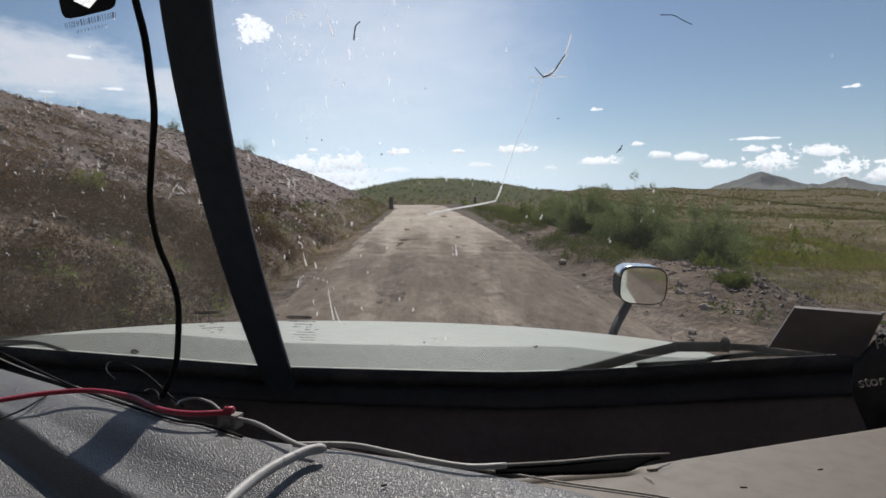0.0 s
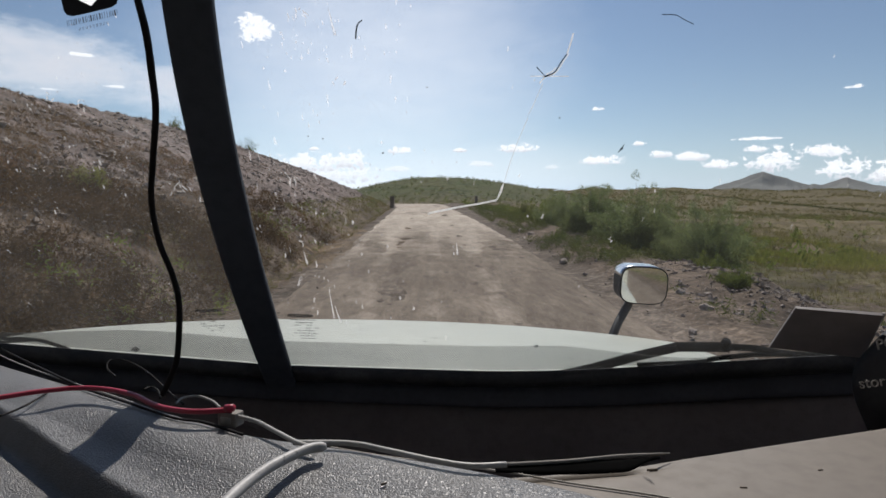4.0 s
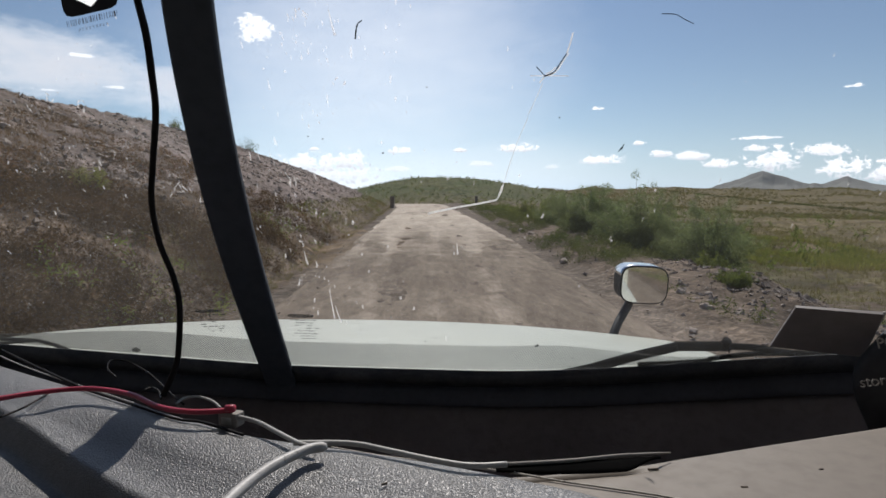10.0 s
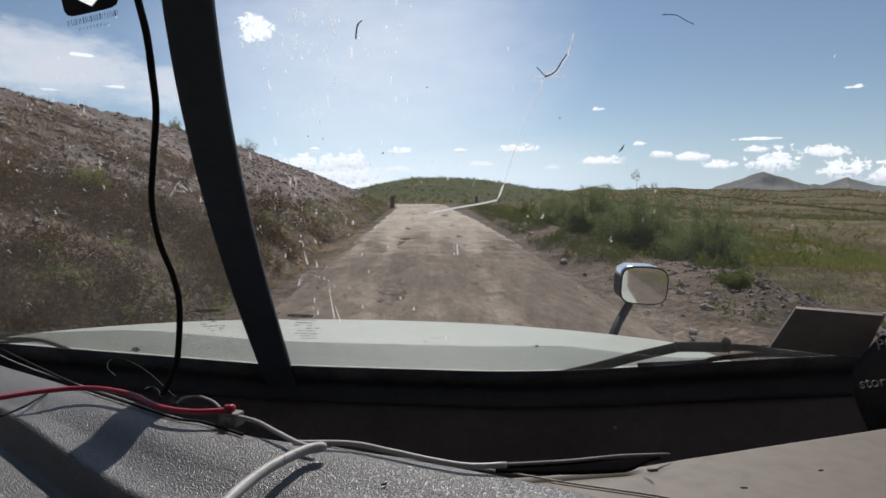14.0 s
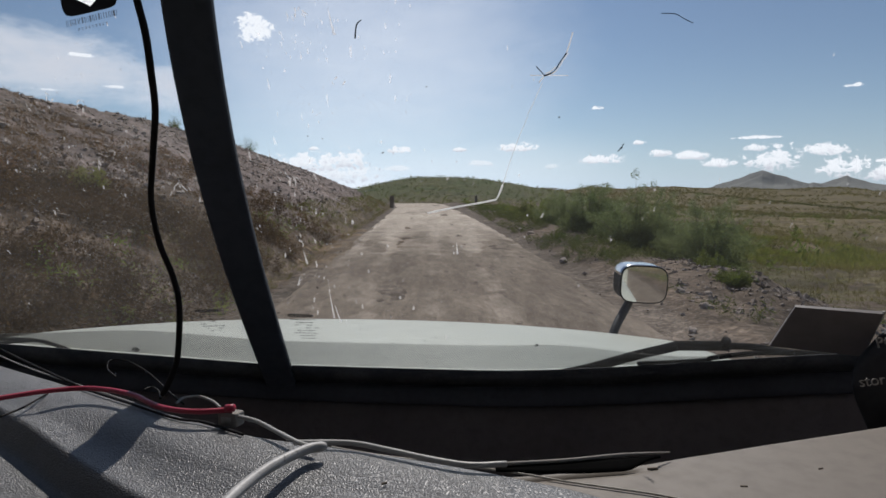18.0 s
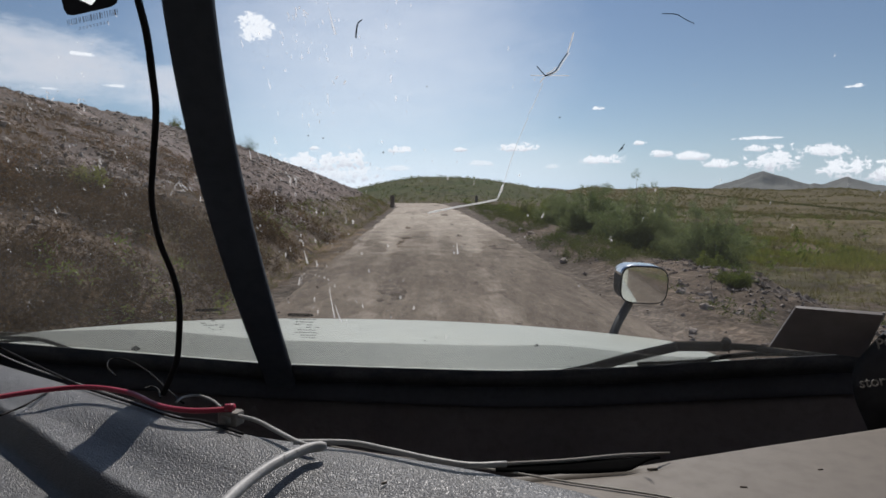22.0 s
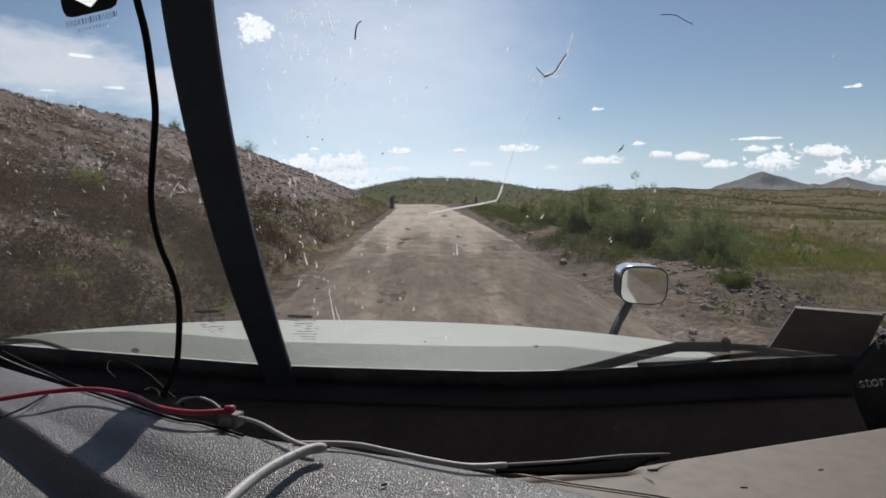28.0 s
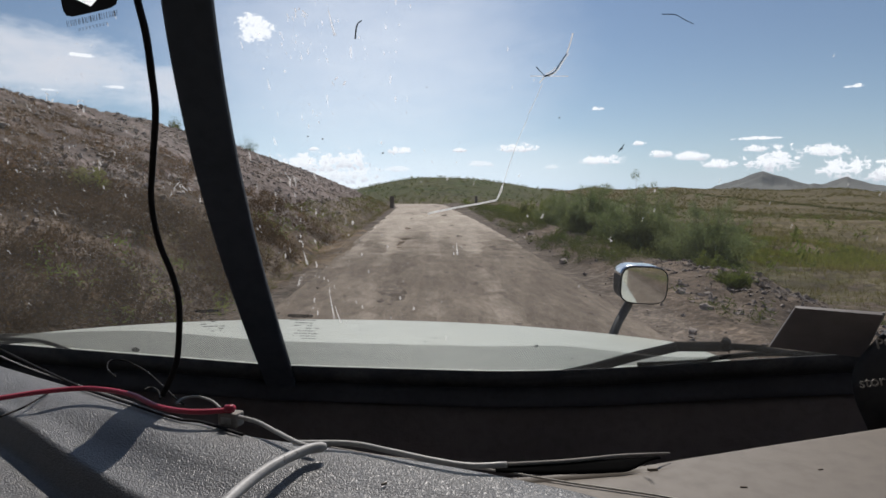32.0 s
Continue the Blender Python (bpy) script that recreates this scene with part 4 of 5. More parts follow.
stuff("foot_scrub", leaf_balls(x, y, land(x, y) + s * 0.55, s, 66, rng, 0.155), M_BRUSH, "low rust-brown scrub at the foot of the slope", "scrub")
x, y = band(2600, 3, 24, -8.5, -4.2, 1.1)
k = patchy(x, y, 2.4, 75, 0.44)
x, y = x[k], y[k]
s = 0.12 + 0.38 * rng.rand(len(x)) ** 1.6
stuff("foot_brush", leaf_balls(x, y, land(x, y) + s * 0.6, s, 80, rng, 0.115), M_BRUSH, "rust-brown dry brush along the foot of the slope", "scrub")
x, y = band(6800, 9, 62, 4.3, 10.5, 1.0)
k = patchy(x, y, 2.6, 91, 0.40) & off_berm(x, y)
x, y = x[k], y[k]
s = 0.07 + 0.26 * rng.rand(len(x)) ** 2
stuff("shoulder_scrub", leaf_balls(x, y, land(x, y) + s * 0.55, s, 46, rng, 0.17), M_HILL, "dark green weeds along the edge of the shoulder", "scrub")

x, y = band(2400, 17, 66, 3.55, 6.0, 1.0)
k = patchy(x, y, 2.2, 93, 0.42)
x, y = x[k], y[k]
s = 0.06 + 0.22 * rng.rand(len(x)) ** 2
stuff("edge_weeds", leaf_balls(x, y, land(x, y) + s * 0.5, s, 44, rng, 0.17), M_HILL, "dark green weeds growing up to the road edge", "scrub")


n = 2600
a, r = rng.rand(n) * 6.283, rng.rand(n) ** 0.7
x, y = 6.9 + 2.0 * r * np.cos(a), 12.6 + 5.0 * r * np.sin(a)
stuff("berm_rubble", shards(x, y, 0.012 + 0.075 * rng.rand(n) ** 4, rng, 0.35), M_VERGE, "brown rubble on the dirt berm", "rubble")


# ---- the truck: hood, windshield, dashboard, closed cab ----
MID = -0.157                    # the truck's middle line


def C(p):
    """From the eye's own axes to the world."""
    return Vector((p[0], p[1], p[2] + EYE))


def line(pts):
    return [C(p) for p in pts]


def ws_y(x, z):
    """The raked, slightly folded windshield."""
    return 0.63 - 0.145 * abs(x - MID) - 0.68 * (z + 0.18)


def base_z(x):
    """The lower edge of the panes, as seen from a seat off the middle: it climbs faster on the driver's side."""
    d = x - MID
    if d < 0:
        return -0.1855 + 0.165 * min(-d, 0.35)
    return -0.1855 + 0.031 * float(ease(0.2, 0.62, d)) + 0.02 * d * d


def on_glass(x, z, off=0.004):
    return C((x, ws_y(x, z) - off, z))


truck = thing("truck", (MID, -0.4, 0), "white long-hooded truck with a split windshield on a dusty road", "truck")


def hood_at(u, v):
    w = 2 * v - 1
    y = 0.645 + (1.305 - 0.16 * abs(w) ** 5) * min(u, 0.92) / 0.92
    z = -0.181 - 0.148 * (y - 0.645) - 0.084 * max(0.0, y - 1.5) ** 2 - 0.0237 * w - 0.0599 * abs(w) ** 2.2 - 0.10 * max(0.0, abs(w) - 0.95) / 0.05
    if u > 0.92:
        t = (u - 0.92) / 0.08
        y, z = y + 0.06 * math.sin(t * math.pi / 2), z - 0.55 * (1 - math.cos(t * math.pi / 2))
    return C((MID + (0.78 + 0.21 * min(1.0, (y - 0.645) / 1.2)) * w, y, z))


hood = part("hood", sheet(60, 44, hood_at, 0.006), M_WHITE, truck, "dusty white painted hood")


def cowl_at(u, v):
    x = MID - 0.86 + 1.72 * u
    z = min(base_z(x), -0.178 + 0.02 * float(ease(0.2, 0.6, x - MID)))
    return C((x, ws_y(x, z) + 0.008 + 0.16 * v, z - 0.016 - 0.022 * v))


part("cowl_panel", sheet(30, 4, cowl_at, 0.004), M_WHITE, truck, "white cowl under the windshield")

for side, name in ((1, "fender"), (-1, "fender")):
    def fender_at(u, v, side=side):
        a = math.pi * v
        return C((MID + side * (0.50 + 0.46 * math.sin(a / 2) ** 0.7), 0.75 + 1.5 * u, -0.50 - 0.08 * (2 * u - 1) ** 4 - 0.62 * (1 - math.cos(a / 2)) ** 1.2))
    part(name, sheet(20, 12, fender_at, 0.006), M_WHITE, truck, "white front fender")
part("grille", boxed((MID - 0.48, 1.98, 0.75), (MID + 0.48, 2.03, 1.62), None, 0.02), M_CHROME, truck)
part("bumper", boxed((MID - 1.0, 2.1, 0.35), (MID + 1.0, 2.3, 0.68), None, 0.04), M_CHROME, truck)
part("chassis", boxed((MID - 0.42, -4.2, 0.62), (MID + 0.42, 2.1, 0.86), None, 0.02), M_BLACK, truck)

for side, label in ((1, "dusty cracked windshield pane"), (-1, "dusty splashed windshield pane")):
    def pane_at(u, v, side=side):
        x = MID + side * (0.004 + 0.85 * u)
        z = base_z(x) - 0.012 + (0.46 - base_z(x)) * v
        return C((x, ws_y(x, z), z))
    pane = part("windshield_pane", sheet(24, 10, pane_at, 0.003), M_GLASS if side > 0 else M_GLASS_DUSTY, truck, label)
    pane.visible_shadow = False

    def strip(lo, hi, off, far=0.83, thick=0.0, side=side):
        def at(u, v):
            x = MID + side * (0.006 + far * u)
            z = base_z(x) + lo + (hi - lo + thick * float(ease(0.26, 0.42, x - MID) + 0.85 * ease(0.08, 0.26, MID - x))) * v
            return on_glass(x, z, off)
        return sheet(40, 1, at, 0.0006)
    part("dotted_band", strip(0.018, 0.046, 0.0045, 0.42, -0.024), M_DOTS, pane, "band of printed dark dots")
    part("lower_seal", strip(-0.024, -0.0035, 0.0064, 0.83, 0.0), M_LEDGE, pane, "black rubber under the dusty seal")
    part("edge_seal", strip(-0.004, 0.0165, 0.006, 0.83, 0.0), M_SEAL, pane, "dusty black edge seal")

def divider_at(u, v):
    z = -0.24 + 0.72 * u
    a = 2 * math.pi * v
    cx = max(-1, min(1, 1.45 * math.cos(a))) * (0.0165 - 0.043 * z * z)
    cy = max(-1, min(1, 1.45 * math.sin(a))) * 0.004
    bow = -0.0029 - 0.0009 * z + 0.406 * z * z + 0.67 * min(z, 0.14) ** 3
    return C((MID + bow + cx, ws_y(MID, z) - 0.013 + cy, z))


part("windshield_divider", sheet(40, 20, divider_at), M_BAR, truck, "black bar between the windshield panes")

# closing panels of the cab
part("roof", sheet(12, 6, lambda u, v: C((MID - 0.95 + 1.9 * u, 0.215 - 1.6 * v - 0.10 * abs(2 * u - 1) ** 2, 0.455 + 0.03 * math.sin(math.pi * u) + 0.05 * math.sin(math.pi * min(1, v * 2)))), 0.04), M_WHITE, truck)
part("headliner", boxed((MID - 0.9, -1.3, EYE + 0.405), (MID + 0.9, 0.08, EYE + 0.425)), M_LINING, truck)
part("back_panel", boxed((MID - 0.95, -1.42, 0.9), (MID + 0.95, -1.36, EYE + 0.46), None, 0.01), M_WHITE, truck)
part("cab_floor", boxed((MID - 0.93, -1.36, 0.88), (MID + 0.93, 0.62, 0.94)), M_RUBBER, truck)
part("firewall", boxed((MID - 0.93, 0.692, 0.88), (MID + 0.93, 0.702, EYE - 0.25)), M_BLACK, truck)
part("cab_front", boxed((MID - 0.95, 0.704, 0.9), (MID + 0.95, 0.722, EYE - 0.26), None, 0.006), M_WHITE, truck)
for side in (1, -1):
    xs = sorted((MID + side * 0.93, MID + side * 0.975))
    door = part("door", boxed((xs[0], -0.75, 0.8), (xs[1], 0.62, EYE - 0.20), None, 0.012), M_WHITE, truck, "white cab door")
    part("rear_side", boxed((xs[0], -1.36, 0.8), (xs[1], -0.76, EYE + 0.45), None, 0.01), M_WHITE, truck)
    part("window_frame", tube([(MID + side * 0.95, 0.56, EYE - 0.2), (MID + side * 0.94, 0.36, EYE + 0.1), (MID + side * 0.92, 0.13, EYE + 0.42)], 0.026, 8, 6), M_BLACK, door)
    w = part("side_window", boxed((min(MID + side * 0.945, MID + side * 0.951), -0.75, EYE - 0.19), (max(MID + side * 0.945, MID + side * 0.951), 0.2, EYE + 0.42)), M_GLASS, door)
    w.visible_shadow = False
for wx, wy in ((0.82, 1.45), (-0.82, 1.45), (0.8, -2.9), (-0.8, -2.9)):
    def tyre_at(u, v):
        a, b = 2 * math.pi * u, 2 * math.pi * v
        r = 0.40 + 0.11 * max(-1, min(1, 1.3 * math.cos(b)))
        return Vector((MID + wx + 0.13 * max(-1, min(1, 1.3 * math.sin(b))), wy + r * math.cos(a), 0.495 + r * math.sin(a)))
    tyre = part("wheel", sheet(36, 12, tyre_at), M_RUBBER, truck, "dusty black truck tyre")
    part("rim", tube([(MID + wx - 0.1, wy, 0.495), (MID + wx + 0.1, wy, 0.495)], 0.30, 24, 1), M_STEEL, tyre)

# dashboard
EDGE = glide([(-0.80, 0.78, 0), (-0.52, 0.635, 0), (-0.367, 0.528, 0), (-0.237, 0.444, 0), (-0.165, 0.399, 0), (-0.103, 0.361, 0), (-0.05, 0.341, 0), (0.0, 0.322, 0), (0.05, 0.299, 0), (0.092, 0.273, 0), (0.15, 0.21, 0)], 12)


def cover_at(u, v):
    p = EDGE[round(u * (len(EDGE) - 1))]
    d = 0.42 * v ** 1.3
    z = -0.146 + 0.006 * math.sin(min(1.0, d / 0.012) * math.pi / 2) + 0.003 * math.sin(min(1.0, d / 0.05) * math.pi)
    lip = float(ease(0.10, -0.06, p.x))
    step = 0.060 + 0.134 * (min(p.x, 0.0) + 0.259)
    z -= (0.018 * float(ease(step - 0.002, step + 0.008, d)) + 0.018 * float(ease(0.16, 0.34, d))) * lip
    z -= 0.0055 * float(ease(step - 0.040, step - 0.012, d)) * float(ease(-0.24, -0.15, p.x)) * lip
    z -= 0.004 * float(ease(step + 0.02, step + 0.07, d)) * lip
    if v < 0.004:
        z -= 0.05
    return C((p.x - 0.36 * d, p.y - 0.93 * d, z))


part("dash_cover", sheet(len(EDGE) - 1, 210, cover_at, 0.003), M_GREY, truck, "grey grained vinyl dash cover with a moulded step")
RIM = glide([(-0.20, 0.270, 0), (-0.05, 0.296, 0), (0.043, 0.307, 0), (0.124, 0.320, 0), (0.20, 0.341, 0), (0.288, 0.366, 0), (0.42, 0.405, 0), (0.78, 0.50, 0)], 10)


def tan_at(u, v):
    p = RIM[round(u * (len(RIM) - 1))]
    d = 0.40 * v ** 1.4
    z = -0.146 + 0.006 * math.sin(min(1.0, d / 0.010) * math.pi / 2) - 0.010 * float(ease(0.15, 0.4, d))
    z -= 0.010 * math.exp(-((p.x - 0.075) / 0.045) ** 4 - ((d - 0.0095) / 0.0045) ** 2)
    z -= 0.014 * float(ease(0.03, -0.03, p.x))
    if v < 0.004:
        z -= 0.05
    return C((p.x + 0.1 * d, p.y - d, z))


tan_top = part("dash_top", sheet(len(RIM) - 1, 80, tan_at, 0.003), M_TAN, truck, "tan plastic dash top with a long slot")


# black sheet over a shallow groove: the slot's shade put into colour
def slot_at(u, v):
    x = 0.036 + 0.090 * u
    lower = 0.2995 - 0.0035 * math.sin(math.pi * min(1.0, u * 1.15)) + 0.0135 * float(ease(0.72, 1.0, u))
    upper = 0.3045 + 0.0095 * u
    return C((x, lower + (upper - lower) * v, -0.1379))


part("slot", sheet(30, 3, slot_at, 0.001), M_SLOT_SHADE, tan_top, "black strip for the shade inside the slot")
part("welt", tube(line([(-0.0531, 0.3349, -0.1395), (-0.0223, 0.3220, -0.1395), (0.0081, 0.3125, -0.1395), (0.0424, 0.2996, -0.139), (0.0687, 0.2882, -0.139), (0.0914, 0.2799, -0.139), (0.1128, 0.2715, -0.139), (0.14, 0.256, -0.139)]), 0.00055, 8, 10), M_WELT, tan_top, "pale stitched welt along the vinyl edge")
part("defroster_shelf", sheet(24, 6, lambda u, v: C((MID - 0.92 + 1.84 * u, 0.20 + 0.30 * v, -0.50 - 0.012 * math.sin(math.pi * v))), 0.004), M_TROUGH, truck, "black trough between dash and windshield")
part("windshield_ledge", sheet(40, 3, lambda u, v: C((MID - 0.9 + 1.8 * u, ws_y(MID - 0.9 + 1.8 * u, base_z(MID - 0.9 + 1.8 * u)) - 0.006 - 0.010 * v,
     base_z(MID - 0.9 + 1.8 * u) - 0.004 - 0.016 * v)), 0.004), M_LEDGE, truck)
part("trough_wall", sheet(30, 10, lambda u, v: C((MID - 0.9 + 1.8 * u, ws_y(MID - 0.9 + 1.8 * u, base_z(MID - 0.9 + 1.8 * u)) - 0.012 - 0.20 * v ** 1.2, base_z(MID - 0.9 + 1.8 * u) - 0.018 - 0.30 * v)), 0.004), M_WALL, truck, "dark wall of the trough below the windshield")
part("dash_body", boxed((MID - 0.9, 0.0, 1.0), (MID + 0.9, 0.20, EYE - 0.22), None, 0.01), M_BLACK, truck)


# windshield wipers
def outside(pts, off):
    return [C((x, ws_y(x, z) + off, z)) for x, z in pts]


wiper = part("wiper", tube(outside([(0.2343, -0.1380), (0.2617, -0.1372), (0.2809, -0.1368), (0.3028, -0.1372), (0.3311, -0.1418), (0.3606, -0.1438), (0.3881, -0.1425), (0.46, -0.140)], 0.012), lambda t: 0.0038 if t < 0.3 else 0.0026, 6, 8, flat=1.4), M_MATT, truck, "black wiper arm parked on the pane")
part("wiper_blade", tube(outside([(0.1184, -0.1755), (0.1669, -0.1625), (0.2001, -0.1490), (0.2343, -0.1368)], 0.007), lambda t: 0.0012 + 0.0022 * min(1.0, 2.5 * t), 6, 8, flat=1.5), M_MATT, wiper)
part("wiper_link", tube(outside([(0.2057, -0.1600), (0.2380, -0.1570), (0.2665, -0.1535), (0.2720, -0.1500), (0.3074, -0.1435), (0.34, -0.142)], 0.010), 0.0021, 6, 8, flat=1.3), M_MATT, wiper)
part("nut", tube(outside([(0.2775, -0.1375), (0.2777, -0.1298)], 0.012), 0.0042, 7, 1), M_MATT, wiper)
part("bracket", tube(outside([(0.3050, -0.1465), (0.3085, -0.1480), (0.3080, -0.1508), (0.3050, -0.1508)], 0.006), 0.0006, 6, 4), M_STEEL, wiper, "small bright bracket")
wiper2 = part("wiper", tube(line([(-0.5247, 0.7200, -0.1596), (-0.4990, 0.7200, -0.1638), (-0.4601, 0.7200, -0.1654), (-0.4283, 0.7100, -0.1700), (-0.4004, 0.7000, -0.1763)]), 0.0022, 6, 8), M_MATT, truck, "black wiper arm parked on the pane")
part("wiper_blade", tube(line([(-0.5182, 0.7100, -0.1693), (-0.4795, 0.7100, -0.1656), (-0.4537, 0.7100, -0.1638)]), 0.002, 6, 6), M_MATT, wiper2)

# fender mirror
mc = C((0.7603, 2.1000, -0.2977))
mir_m = Matrix.Translation(mc) @ Matrix.Rotation(radians(-3.0), 4, "Z") @ Matrix.Rotation(radians(3), 4, "Y") @ Matrix.Rotation(radians(1.5), 4, "X")


def head_at(u, v):
    a = 2 * math.pi * v
    k = 3.8
    c, s = math.cos(a), math.sin(a)
    r = (abs(c) ** k + abs(s) ** k) ** (-1 / k)
    grow = 1.0 if u > 0.4 else 0.86 + 0.14 * math.sin(u / 0.4 * math.pi / 2)
    return mir_m @ Vector((0.080 * r * c * grow, 0.115 - 0.140 * u, 0.064 * r * s * grow))


mirror = part("fender_mirror", sheet(10, 40, head_at), M_BLACK, truck, "fender mirror in a chromed housing")
bm = bmesh.new()
rim_pts = [head_at(1.0, k / 40) for k in range(40)]
tube([p for p in rim_pts + rim_pts[:1]], 0.0027, 6, 1, False, bm)
part("rim", bm, M_MATT, mirror)


def shell_at(u, v):
    a = math.pi * (0.02 + 0.74 * v) + math.radians(20)
    k = 3.8
    c, s = math.cos(a), math.sin(a)
    r = (abs(c) ** k + abs(s) ** k) ** (-1 / k)
    return mir_m @ Vector((0.0825 * r * c, 0.074 - 0.094 * u, 0.0665 * r * s))


part("chrome_shell", sheet(4, 30, shell_at, 0.0015), M_CHROME, mirror, "bright chrome cap")


def lens_at(u, v):
    a, k = 2 * math.pi * v, 4.0
    c, s = math.cos(a), math.sin(a)
    r = (abs(c) ** k + abs(s) ** k) ** (-1 / k) * u
    x, z = 0.0775 * r * c, 0.0618 * r * s
    return mir_m @ Vector((x, -0.0262 - 0.0055 * (1 - (x * x + z * z) / 0.0095), z))


bm = sheet(12, 48, lens_at)
bmesh.ops.remove_doubles(bm, verts=bm.verts[:], dist=1e-5)
part("mirror_glass", bm, M_MIRROR, mirror, "bulging silvered mirror glass")
part("mirror_post", tube([C((0.7141, 2.1000, -0.3676)) + Vector((0.004, 0, 0.02)), C((0.7141, 2.1000, -0.3676)), C((0.6309, 2.0000, -0.4535)), C((0.5921, 1.9500, -0.4947)) + Vector((-0.012, -0.02, -0.10))], 0.0135, 10, 6, flat=1.25), M_BLACK, mirror, "black mirror post")

# cracks, splashes and prints on the glass
right_pane = [o for o in truck.children if o.name.startswith("windshield_pane")][0]
left_pane = [o for o in truck.children if o.name.startswith("windshield_pane")][1]


def crack(pts, r, mat, parent, label="", steps=4):
    return part("crack", tube([on_glass(x, z, 0.0045) for x, z in pts], r, 4, steps), mat, parent, label)


crack([(0.0740, 0.0872), (0.0774, 0.0842), (0.0803, 0.0818)], 0.0004, M_CRACKD, right_pane, "dark arm of a star crack")
crack([(0.0796, 0.0815), (0.0859, 0.0840), (0.0895, 0.0898), (0.0924, 0.0942)], 0.00045, M_CRACKD, right_pane, "dark arm of a star crack")
crack([(x + 0.0012, z) for x, z in [(0.0796, 0.0815), (0.0859, 0.0840), (0.0895, 0.0898), (0.0924, 0.0942)]], 0.0004, M_CRACK, right_pane)
crack([(0.0924, 0.0942), (0.0936, 0.0997), (0.0944, 0.1052)], 0.00045, M_CRACK, right_pane)
crack([(0.0706, 0.0820), (0.0956, 0.0815)], 0.0003, M_CRACK, right_pane)
crack([(0.0800, 0.0812), (0.0785, 0.0796), (0.0774, 0.0778)], 0.00055, M_CRACK, right_pane)
crack([(0.0806, 0.0828), (0.0838, 0.0840), (0.0868, 0.0866)], 0.00045, M_CRACK, right_pane)
crack([(0.0794, 0.0775), (0.0744, 0.0638), (0.0719, 0.0585)], 0.00022, M_CRACK, right_pane)
crack([(0.0722, 0.0567), (0.0671, 0.0419), (0.0627, 0.0254), (0.0598, 0.0118), (0.0587, 0.0054), (0.0557, -0.0008)], 0.00022, M_CRACK, right_pane, "thin bright crack running down the pane")
crack([(0.0557, -0.0008), (0.0437, -0.0034), (0.0283, -0.0061), (0.0082, -0.0103), (0.0023, -0.0117)], 0.0007, M_CRACK, right_pane, "bright crack across the pane")
crack([(0.0557, -0.0008), (0.0572, 0.004), (0.0590, 0.0105)], 0.0005, M_CRACK, right_pane)
crack([(-0.0408, 0.1154), (-0.0436, 0.1136), (-0.0450, 0.1100), (-0.0458, 0.1056)], 0.0005, M_CRACKD, right_pane)
crack([(0.1461, 0.1135), (0.1543, 0.1130), (0.1601, 0.1105), (0.1665, 0.1080)], 0.0003, M_CRACKD, right_pane)
crack([(0.1412, 0.0385), (0.1402, 0.0358), (0.1384, 0.0336)], 0.0004, M_CRACKD, right_pane)


for x, z, h, lean in ((-0.0866, -0.082, 0.030, 0.05), (-0.0830, -0.098, 0.018, 0.2), (-0.112, -0.070, 0.008, -0.3), (0.0262, -0.036, 0.010, 0.1), (-0.062, 0.122, 0.014, 0.2), (-0.104, -0.045, 0.012, 0.1)):
    part("streak", tube([on_glass(x, z, 0.0045), on_glass(x + lean * h * 0.4, z - h * 0.5, 0.0045), on_glass(x + lean * h, z - h, 0.0045)], lambda t: 0.0008 * (0.3 + t), 5, 4), M_SPLAT, right_pane)


def splash_mesh(n, spots, srng, lo, hi, tall):
    """Flat, ragged drops that ran a little down the glass."""
    out = []
    for _ in range(n):
        cx, cz, sx, sz = spots[srng.randint(len(spots))]
        x, z = cx + sx * srng.normal(), cz + sz * srng.normal()
        if abs(x - MID) < 0.03 or z < base_z(x) + 0.03 or z > 0.4:
            continue
        r = lo + (hi - lo) * srng.rand() ** 4
        h = r * (1 + tall * srng.rand() ** 2)
        k = 7
        ring = []
        for i in range(k):
            a, q = 2 * math.pi * i / k, 0.25 + 0.9 * srng.rand()
            ring.append(np.array(on_glass(x + r * q * math.cos(a) + (0.5 * srng.rand() - 0.25) * h * q * math.sin(a), z + h * q * math.sin(a), 0.0042)))
        for i in range(1, k - 1):
            out.append((ring[0], ring[i], ring[i + 1]))
    return scatter_mesh("splashes", np.array(out), M_SPLAT)


srng = np.random.RandomState(12)
o = part("splash_film", splash_mesh(800, [(-0.30, -0.01, 0.08, 0.04), (-0.26, 0.05, 0.06, 0.03), (-0.24, 0.10, 0.07, 0.03), (-0.33, -0.06, 0.08, 0.05)], srng, 0.00015, 0.0008, 2.5), M_SPLAT, left_pane, "white dried insect splashes")
tagged(o, kind="stuff")
o = part("splash_film", splash_mesh(700, [(-0.07, 0.10, 0.03, 0.03), (-0.11, -0.02, 0.02, 0.03), (-0.06, 0.03, 0.05, 0.05), (-0.08, 0.12, 0.03, 0.02), (0.1, 0.0, 0.12, 0.07), (-0.07, -0.09, 0.03, 0.03)], srng, 0.0002, 0.0012, 4.0), M_SPLAT, right_pane, "small dried splashes and specks")
tagged(o, kind="stuff")


crng = np.random.RandomState(77)
